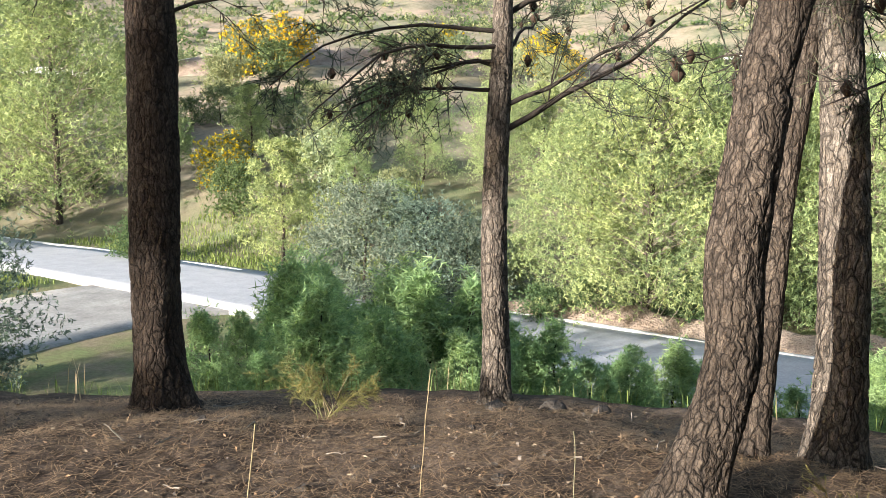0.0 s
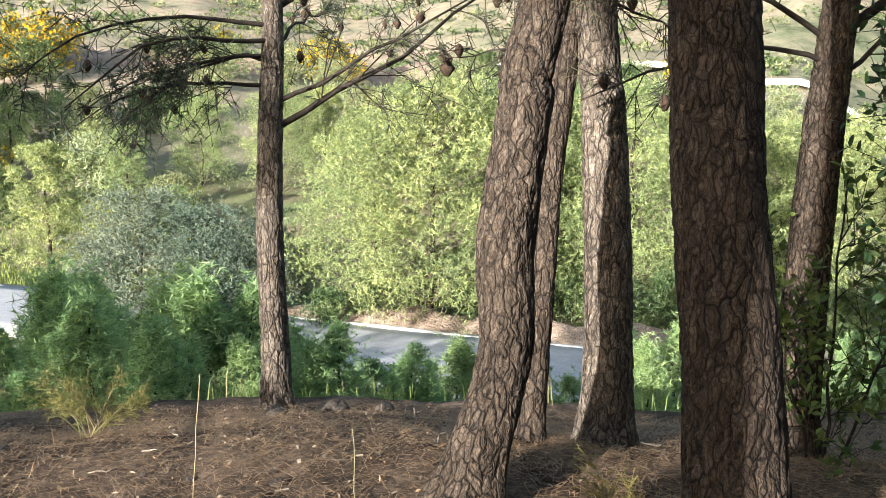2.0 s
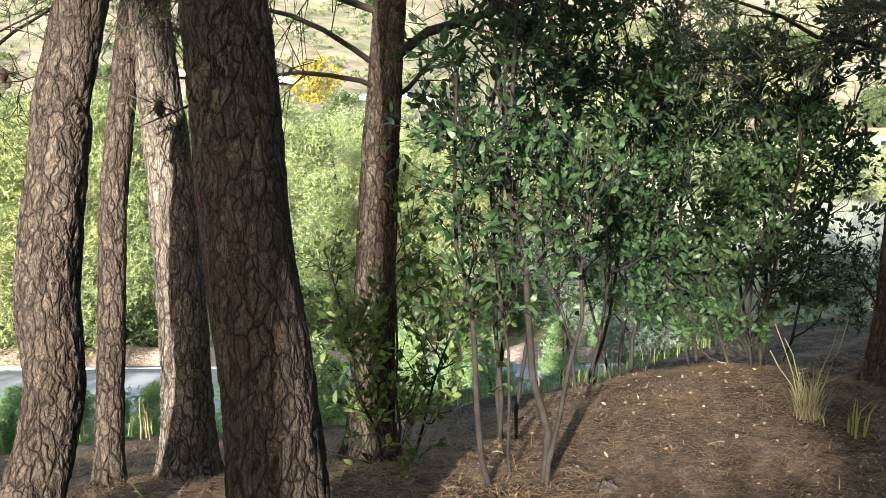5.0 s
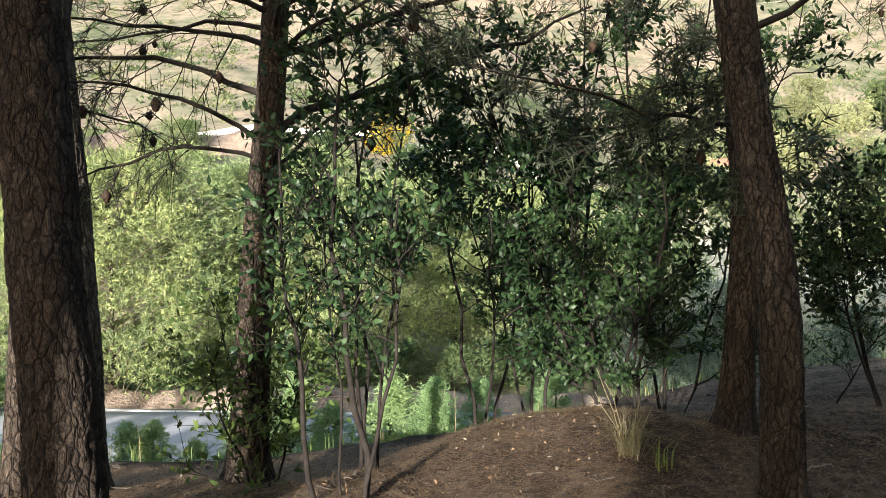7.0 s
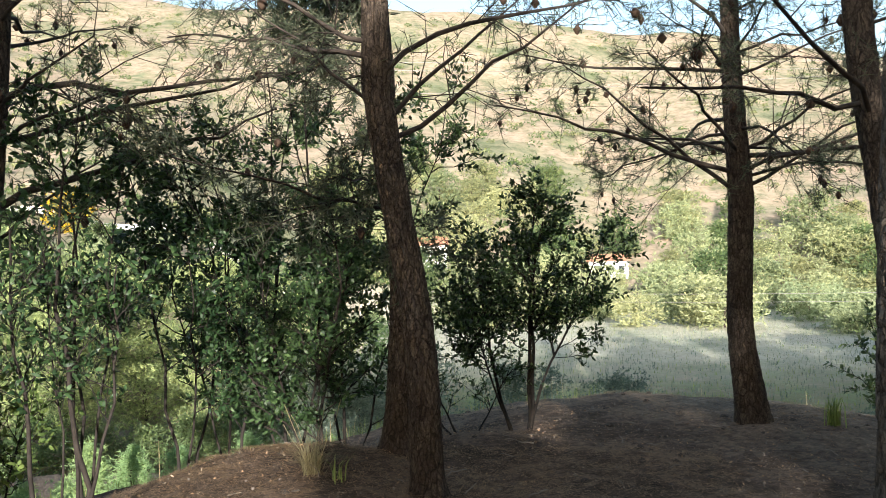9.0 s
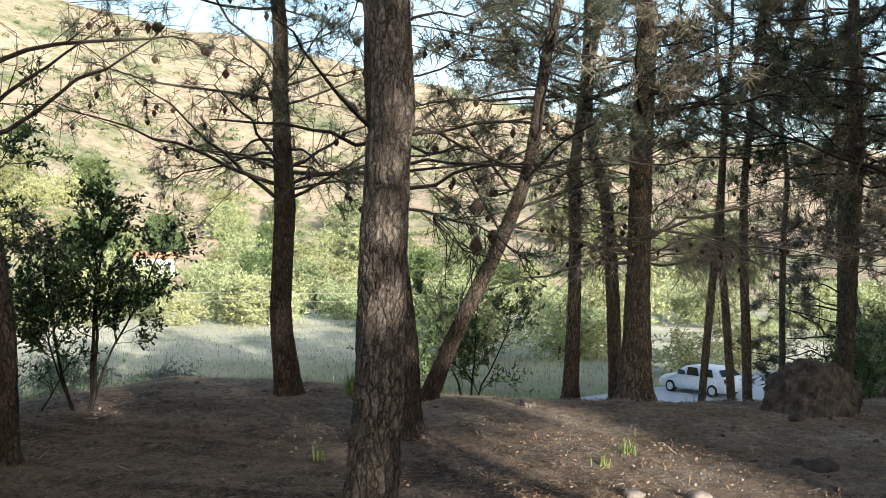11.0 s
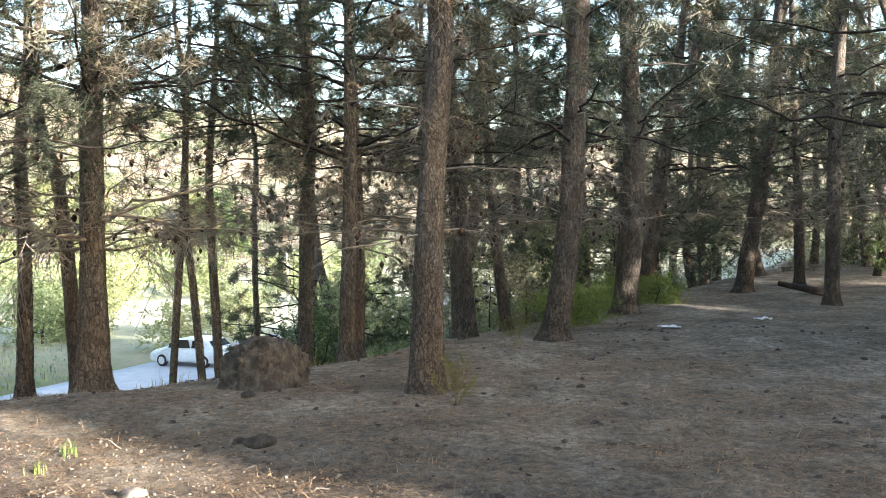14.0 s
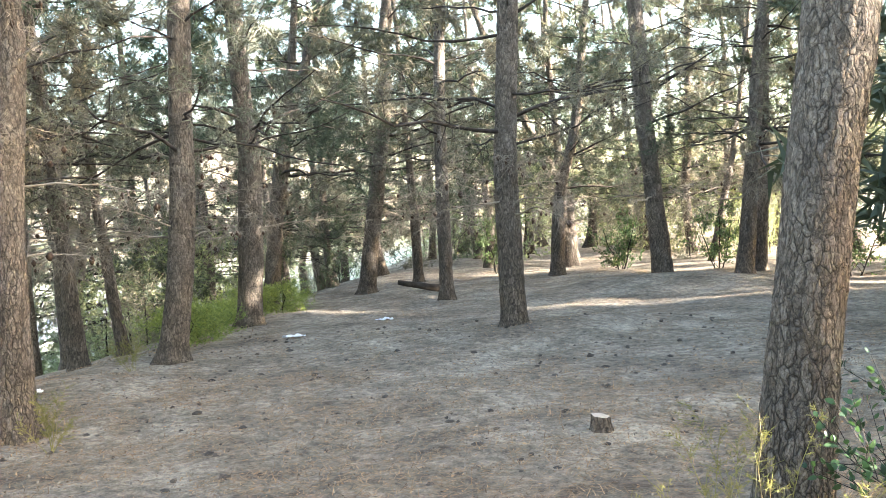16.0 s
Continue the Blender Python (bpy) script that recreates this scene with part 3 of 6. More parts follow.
def hill_road():
    """The bright road and its low parapet along the far hillside."""
    a = np.radians(np.linspace(2, 78, 80))
    r = 110 + 3 * np.sin(a * 9)
    x, y = r * np.sin(a), r * np.cos(a) - 1
    z = ground_z(x, y) + 0.7
    inner, outer = 0.985, 1.05
    v, f = [], []
    for k, (sc, dz) in enumerate(((inner, -0.5), (inner, -0.2), (inner, 0.15), (inner + 0.004, 0.15), (inner + 0.004, -0.3), (outer, 0.0))):
        v.append(np.stack([x * sc, y * sc, z + dz], -1))
    i = np.arange(80 * 6).reshape(6, 80)
    for k in range(5):
        f.append(np.stack([i[k, :-1], i[k, 1:], i[k + 1, 1:], i[k + 1, :-1]], -1))
    ob = new("hillside_road", mesh_of("hillside_road", [(np.concatenate(v), np.concatenate(f), 0)], [white_wall], smooth=False))
    tagged(ob, "bright whitish road with a low parapet cut into the hillside", "road", kind="structure")


hill_road()

# ---------------------------------------------------------------- pines
def spline(points, n):
    """A smooth line of n points through the control points, each (x, y, z, radius)."""
    p = np.array(points, float)
    p = np.concatenate([[2 * p[0] - p[1]], p, [2 * p[-1] - p[-2]]])
    m = len(p) - 3
    u = np.linspace(0, m - 1e-6, n)
    i, t = u.astype(int), (u % 1)[:, None]
    a, b, c, d = p[i], p[i + 1], p[i + 2], p[i + 3]
    return 0.5 * (2 * b + (c - a) * t + (2 * a - 5 * b + 4 * c - d) * t ** 2 + (3 * b - a - 3 * c + d) * t ** 3)


def trunk_mesh(axis, sides, step, fine_to, seed, mat, flare=0.45, cell=0.05, depth=0.0115):
    """A tapered trunk round the axis (from its base), with plated bark and root flare."""
    z0, z1 = axis[0][2], axis[-1][2]
    dense = spline(axis, 400)
    zs = np.concatenate([np.arange(z0, min(fine_to, z1), step), np.arange(max(min(fine_to, z1), z0), z1, max(0.22, step * 4)), [z1]])
    c = np.stack([np.interp(zs, dense[:, 2], dense[:, k]) for k in range(4)], -1)
    th = np.linspace(0, 2 * np.pi, sides, endpoint=False)
    r = c[:, 3]
    hgt = np.clip(zs - z0 - 0.3, 0, None)
    roots = 1 + (flare * np.exp(-hgt / 0.13))[:, None] * (0.75 + 0.45 * np.cos(th * 5 + seed)[None])
    wrap = max(6, int(round(2 * np.pi * r[0] / cell)))
    U = np.broadcast_to(th[None] / (2 * np.pi) * wrap, (len(zs), sides)).copy()
    V = np.broadcast_to(zs[:, None] / (cell * 2.6), U.shape)
    A = np.broadcast_to(th[None], U.shape)
    U += 0.2 * np.sin(V * 1.9 + seed + 2 * np.sin(A * 2)) + 0.12 * np.sin(V * 4.3 + 3 * np.sin(A * 3 + seed))
    V = V + 0.5 * np.sin(A * 4 + seed) + 0.35 * np.sin(A * 9 + V * 1.3)
    coarse, fine = plates(U, V, wrap, seed), plates(U * 2, V * 2.6, wrap * 2, seed + 5)
    pl = coarse * (0.45 + 0.55 * np.clip(fine * 1.4, 0, 1)) * (0.8 + 0.2 * np.sin(U * 2.1 + V * 3.3))
    fade = np.clip(r / 0.1, 0.15, 1.0)[:, None]
    lump = 0.03 * np.sin(th * 2 + zs[:, None] * 2.1 + seed) + 0.025 * np.sin(th * 3 - zs[:, None] * 3.7 + seed * 2) + 0.012 * np.sin(zs[:, None] * 7 + th + seed)
    R = r[:, None] * roots * (1 + lump) + (pl - 0.6) * depth * fade
    v = np.stack([c[:, 0:1] + R * np.cos(th), c[:, 1:2] + R * np.sin(th), np.broadcast_to(zs[:, None], R.shape)], -1)
    i = np.arange(len(zs) * sides).reshape(len(zs), sides)
    j = np.roll(i, -1, 1)
    f = np.stack([i[:-1], j[:-1], j[1:], i[1:]], -1).reshape(-1, 4)
    me = mesh_of("trunk", [(v.reshape(-1, 3), f, 0)], [mat], {"plate": pl.ravel()})
    return me


def limb_set(rng, axis_pts, low, high, count, reach, rise, droop, aim=None):
    """Main limbs from the trunk between two heights, longest low down."""
    t = np.sort(rng.uniform(0, 1, count)) ** 1.35
    z = low + (high - low) * t
    s = np.stack([np.interp(z, axis_pts[:, 2], axis_pts[:, k]) for k in range(3)], -1)
    a = np.arange(count) * 2.39996 + rng.uniform(0, 6.28) + rng.normal(size=count) * 0.35
    if aim is not None:
        a = radians(90 - aim[0]) + rng.uniform(-1, 1, count) * radians(aim[1])
    el = np.radians(rng.normal(rise, 9, count) + 25 * t)
    d = np.stack([np.cos(a) * np.cos(el), np.sin(a) * np.cos(el), np.sin(el)], -1)
    length = reach * (1 - 0.72 * t) * rng.uniform(0.65, 1.15, count)
    return grow(rng, s, d, length, 8, np.full(count, droop), 0.16), length


def clothe(rng, P, length, subs, twigs, lo, tuft, size, width, bare=0.0, hang=-0.1, coarse=True, thick=0.0095, fine=0.0034):
    """Side branches, twigs and needle brushes on limbs. Returns wood pieces, needle pieces and places for cones."""
    n = len(P)
    r0 = np.clip(length * thick, 0.006, 0.045)
    wood = [tubes(P, r0[:, None] * np.linspace(1, 0.25, P.shape[1])[None], 5)]
    s, t, u = along(rng, P, subs, lo, 1.0)
    d = fork(rng, t, 0.55, 0.05)
    ln = np.repeat(length, subs) * (1.05 - u * 0.75) * rng.uniform(0.22, 0.5, n * subs)
    S = grow(rng, s, d, ln, 5, np.full(len(ln), hang), 0.25)
    wood.append(tubes(S[:, ::2], np.clip(ln * 0.009, 0.004, 0.012)[:, None] * np.linspace(1, 0.35, 3)[None], 3))
    s2, t2, u2 = along(rng, S, twigs, 0.15, 1.0)
    d2 = fork(rng, t2, 0.5, 0.05)
    l2 = np.repeat(ln, twigs) * rng.uniform(0.2, 0.55, len(s2)) + 0.06
    T = grow(rng, s2, d2, l2, 3, np.full(len(l2), hang * 1.3), 0.2)
    if twigs > 3:
        wood.append(tubes(T[:, ::2] if coarse else T, np.full((len(l2), 1), fine) * (np.array([[1.0, 0.5]]) if coarse else np.array([[1.0, 0.8, 0.5]])), 3))
    needles = None
    if tuft:
        keep = rng.uniform(size=len(T)) > bare
        at = np.concatenate([T[keep, -1], T[keep, 1], S[:, -1], S[:, 3]])
        way = np.concatenate([unit(T[keep, -1] - T[keep, 1]), unit(T[keep, 1] - T[keep, 0]), unit(S[:, -1] - S[:, -2]), unit(S[:, 3] - S[:, 2])])
        needles = tufts(rng, at, way, tuft, size, width)
    return wood, needles, S


def pine(axis, top, low, limbs, reach, seed, label, group="", sides=18, step=0.12, fine_to=2.5, mat=None, needle_mats=None, subs=7, twigs=4,
         tuft=7, size=0.085, width=0.0055, rise=12, droop=-0.05, dead=0, dead_from=1.0, dead_reach=1.3, cones=25, aim=None, extra=(), bare=0.15, name="pine_tree", flare=0.45, dead_mats=None, split=True, dead_fork=(8, 5)):
    """An umbrella of limbs on a plated trunk. axis: control points (x, y, z, radius) from the ground; top: the tree's height above the world's zero."""
    rng = np.random.default_rng(seed)
    base = axis[0]
    zb = zg(base[0], base[1])
    ax = [(x - base[0], y - base[1], z - zb, r) for x, y, z, r in axis]
    lead = np.array(ax[-1][:3]) - np.array(ax[-2][:3])
    lead = lead / max(lead[2], 0.2)
    below = np.array(ax[1][:3]) - np.array(ax[0][:3])
    below = below / max(below[2], 0.15)
    if ax[0][2] > 0.02:
        ax.insert(0, (*(np.array(ax[0][:3]) - below * (ax[0][2])), ax[0][3] * 1.08))
    ax.insert(0, (*(np.array(ax[0][:3]) - below * 0.3), ax[0][3] * 1.03))
    x, y, z, r = ax[-1]
    H = top - zb
    for k in (0.45, 1.0):
        h = z + (H - z) * k
        ax.append((x + lead[0] * (h - z) * 0.6 + rng.normal() * 0.12, y + lead[1] * (h - z) * 0.6 + rng.normal() * 0.12, h, max(r * (1 - 0.8 * k), 0.02)))
    whole = thing(name, (base[0], base[1], zb), label, "tree", group)
    part("trunk", trunk_mesh(ax, sides, step, fine_to, seed, mat or bark, flare), whole)
    line = spline(ax, 200)
    sets = []
    if limbs:
        sets.append((*limb_set(rng, line, low - zb, H - 0.2, limbs, reach, rise, droop, aim), tuft))
    green, spots, rest = [], [], []

    def bough(P, length, many, few, lo, tf, bar, hang, mat_, thick=0.0095, wide=1.0):
        w, nd, S = clothe(rng, P, length, many, few, lo, tf, size * wide, width * wide, bar, hang, True, thick)
        if split:
            part("branch", mesh_of("branch", [(v, f, 0) for v, f in w], [mat_]), whole)
        else:
            rest.extend(w)
        spots.append(S)
        if nd:
            green.append(nd)

    for P, length, tf in sets:
        for i in range(len(P)):
            high = P[i, 0, 2] > 4.2 and base[3] > 0.09 and split
            bough(P[i:i + 1], length[i:i + 1], 4 if high else subs, 3 if high else twigs, 0.25, tf, bare, -0.1, twig_mat, 0.0095, 2.2 if high else 1.0)
    for h, az, el, ln, dr, tf in extra:
        s = np.array([[np.interp(h - zb, line[:, 2], line[:, k]) for k in range(3)]])
        a, e = radians(90 - az), radians(el)
        d = np.array([[math.cos(a) * math.cos(e), math.sin(a) * math.cos(e), math.sin(e)]])
        bough(grow(rng, s, d, np.array([ln]), 9, np.array([dr]), 0.14), np.array([ln * 1.0]), 12, 4, 0.15, tf + 2, 0.2, -0.22, twig_mat, 0.012, 1.15)
    if rest:
        tagged(part("branchwork", mesh_of("branchwork", [(v, f, 0) for v, f in rest], [twig_mat]), whole), kind="stuff")
    if green:
        nm = needle_mats or [needle]
        part("crown", mesh_of("crown", [(v, f, i % len(nm)) for i, (v, f) in enumerate(green)], nm, smooth=False), whole)
    if dead:
        P, length = limb_set(rng, line, dead_from - zb, max(low - zb, dead_from - zb + 0.6), dead, dead_reach, 6, -0.12, aim)
        w, _, S = clothe(rng, P, length * 1.15, *(dead_fork), 0.2, 0, 0, 0, 0, -0.28, fine=0.0055 if dead > 20 else 0.004)
        tagged(part("dead_branchwork", mesh_of("dead_branchwork", [(v, f, 0) for v, f in w], [dead_mats or dead_mat]), whole, "bare grey dead branches"), kind="stuff")
        spots.append(S)
    if cones and spots:
        S = np.concatenate(spots)
        i = rng.integers(0, len(S), cones)
        at = S[i, 3] - np.array([0, 0, 0.03])
        tagged(part("cone", mesh_of("cone", [(*lumps(rng, at, rng.uniform(0.022, 0.036, cones), 5, 3, 1.3, 0.1), 0)], [cone_mat]), whole, "dark closed pine cones"), kind="stuff")
    return whole


NEAR = dict(sides=84, step=0.018, fine_to=2.9)
MID = dict(sides=40, step=0.04, fine_to=4.2)
FAR = dict(sides=16, step=0.1, fine_to=4.0)
TALL = 9.0

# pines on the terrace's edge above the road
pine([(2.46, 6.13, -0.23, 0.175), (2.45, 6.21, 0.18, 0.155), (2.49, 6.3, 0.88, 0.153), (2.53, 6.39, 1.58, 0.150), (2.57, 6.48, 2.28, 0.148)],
     TALL, 3.4, 26, 2.2, 11, "thick pine trunk on the terrace edge, shade in its bark colour", "terrace pines", **NEAR, mat=bark_shaded,
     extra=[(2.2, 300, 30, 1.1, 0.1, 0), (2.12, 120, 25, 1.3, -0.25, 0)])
# paler bark here carries part of the sun on this trunk
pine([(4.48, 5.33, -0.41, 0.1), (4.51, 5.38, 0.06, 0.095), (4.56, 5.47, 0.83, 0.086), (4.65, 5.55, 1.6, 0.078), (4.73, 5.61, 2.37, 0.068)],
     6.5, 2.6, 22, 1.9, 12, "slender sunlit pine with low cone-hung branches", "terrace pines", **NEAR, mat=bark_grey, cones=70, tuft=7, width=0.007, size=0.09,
     extra=[(1.45, 118, 28, 2.1, 0.12, 1), (1.62, 128, 20, 1.6, 0.1, 1), (1.75, 300, 12, 1.3, -0.45, 4), (1.9, 330, 15, 1.4, -0.45, 4), (1.95, 310, 5, 1.1, -0.5, 4),
            (2.05, 280, 15, 1.5, -0.45, 5), (2.0, 60, 20, 1.3, -0.1, 3), (2.25, 110, 25, 1.9, 0.0, 3), (2.15, 295, 10, 1.5, -0.5, 5)])
pine([(3.25, 2.74, 0.1, 0.125), (3.42, 2.69, 0.6, 0.108), (3.47, 2.73, 1.04, 0.114), (3.6, 2.73, 1.59, 0.105), (3.71, 2.72, 2.02, 0.101)],
     TALL, 3.2, 24, 2.0, 13, "leaning pine trunk with deep plated bark", "terrace pines", **NEAR)
pine([(4.32, 3.17, 0.05, 0.068), (4.41, 3.19, 0.63, 0.064), (4.5, 3.22, 1.18, 0.064), (4.59, 3.22, 1.6, 0.066), (4.7, 3.22, 2.07, 0.063)],
     7.0, 3.0, 16, 1.5, 14, "thin dark crooked pine behind thicker trunks", "terrace pines", **NEAR, flare=0.25, extra=[(1.85, 330, 15, 0.7, -0.2, 0)])
# sunlight on this trunk is partly put into the paler bark
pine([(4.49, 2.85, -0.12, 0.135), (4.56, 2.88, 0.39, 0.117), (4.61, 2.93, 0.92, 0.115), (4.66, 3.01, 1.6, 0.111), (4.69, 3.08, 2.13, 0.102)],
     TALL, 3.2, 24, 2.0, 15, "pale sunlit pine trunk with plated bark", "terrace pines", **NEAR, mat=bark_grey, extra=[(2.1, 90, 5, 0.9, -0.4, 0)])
# the shade on this trunk is painted into its bark
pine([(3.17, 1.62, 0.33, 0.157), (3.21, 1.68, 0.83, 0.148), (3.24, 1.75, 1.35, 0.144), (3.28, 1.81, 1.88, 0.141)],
     TALL, 3.4, 26, 2.2, 16, "thick pine trunk with scaly brown bark, darkened for shade", "terrace pines", **NEAR, mat=bark_shaded)
pine([(5.13, 2.14, 0.14, 0.115), (5.22, 2.15, 0.76, 0.109), (5.32, 2.14, 1.49, 0.1), (5.43, 2.12, 2.22, 0.085)],
     TALL, 2.6, 24, 2.2, 17, "reddish pine trunk wrapped by leafy shoots", "terrace pines", **NEAR, cones=60,
     extra=[(1.72, 140, 38, 1.3, -0.05, 2), (1.95, 125, 18, 2.6, 0.05, 3), (2.5, 335, 5, 1.7, 0.05, 2), (2.45, 145, 20, 2.2, 0.0, 2), (2.2, 325, 22, 1.8, -0.3, 2), (1.9, 320, 30, 1.5, -0.35, 2), (2.4, 200, 20, 1.6, -0.2, 3), (2.7, 300, 15, 1.8, -0.2, 3), (2.75, 155, 15, 2.4, -0.1, 4), (1.8, 310, 12, 1.3, -0.3, 1)])
pine([(5.4, -0.87, 0.18, 0.108), (5.38, -0.84, 1.04, 0.106), (5.36, -0.72, 1.87, 0.097), (5.33, -0.63, 2.52, 0.094), (5.32, -0.6, 3.02, 0.09)],
     TALL, 3.6, 22, 2.3, 18, "smooth-stemmed bowed pine at the clearing's edge", "terrace pines", **NEAR, cones=40, flare=0.2,
     extra=[(2.35, 165, 35, 1.7, 0.1, 0), (2.45, 150, 45, 1.6, -0.1, 0), (2.75, 170, 30, 1.8, -0.25, 1), (2.5, 345, 40, 1.3, 0.0, 5), (3.0, 340, 30, 1.6, -0.2, 7), (2.9, 10, 20, 1.7, -0.2, 7)])
pine([(6.65, -0.49, 0.19, 0.112), (6.67, -0.53, 0.84, 0.097), (6.67, -0.55, 1.51, 0.091), (6.65, -0.48, 2.41, 0.08), (6.65, -0.45, 3.3, 0.07)],
     7.5, 1.9, 42, 1.9, 19, "dark pine with a dense low crown", "terrace pines", **MID, aim=(345, 85), tuft=10, rise=5, size=0.13, width=0.01, subs=9, twigs=5)
pine([(8.06, -3.57, -0.1, 0.165), (8.12, -3.47, 0.82, 0.122), (8.13, -3.49, 1.61, 0.11), (8.13, -3.5, 2.13, 0.112), (8.17, -3.46, 3.27, 0.092), (8.19, -3.44, 4.18, 0.08)],
     8.0, 2.3, 36, 2.4, 20, "dark forked pine on the clearing's edge", "terrace pines", **MID, cones=120, tuft=14, subs=8, twigs=5, size=0.095, width=0.0048,
     extra=[(2.1, 5, 40, 2.0, -0.05, 4), (2.15, 185, 30, 1.7, -0.05, 3), (2.25, 200, 15, 1.5, -0.15, 3), (2.3, 350, 25, 2.2, -0.15, 5), (2.5, 170, 30, 1.7, -0.1, 5)])
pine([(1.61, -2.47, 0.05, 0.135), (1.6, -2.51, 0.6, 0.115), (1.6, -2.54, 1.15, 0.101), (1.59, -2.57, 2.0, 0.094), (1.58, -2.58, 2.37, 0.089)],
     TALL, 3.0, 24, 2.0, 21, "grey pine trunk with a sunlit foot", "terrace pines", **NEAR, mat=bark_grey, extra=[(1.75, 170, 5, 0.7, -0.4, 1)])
pine([(7.53, -4.93, -0.05, 0.105), (7.3, -5.3, 0.92, 0.09), (7.1, -5.63, 1.72, 0.085), (6.94, -5.88, 2.51, 0.072), (6.84, -6.05, 3.74, 0.058)],
     7.5, 2.2, 36, 2.2, 22, "steeply leaning dark pine", "terrace pines", **MID, cones=90, tuft=15, subs=8, twigs=5, size=0.095, width=0.005, extra=[(1.75, 15, 62, 1.6, 0.1, 4), (1.8, 200, 35, 1.5, -0.1, 5), (2.2, 30, 50, 1.4, 0.0, 5), (2.0, 190, 25, 1.7, -0.2, 5)])
pine([(5.44, -3.99, 0.17, 0.125), (5.47, -3.97, 0.91, 0.114), (5.55, -3.87, 1.87, 0.105), (5.62, -3.77, 2.84, 0.096), (5.65, -3.74, 3.8, 0.084)],
     8.0, 2.4, 30, 2.2, 23, "curved dark pine beside a straight grey trunk", "terrace pines", **MID, cones=120, tuft=13, subs=8, size=0.095, width=0.0048,
     extra=[(2.1, 195, 15, 1.7, -0.2, 2), (2.5, 180, 20, 1.6, -0.2, 3), (2.3, 210, 10, 1.5, -0.25, 2)])

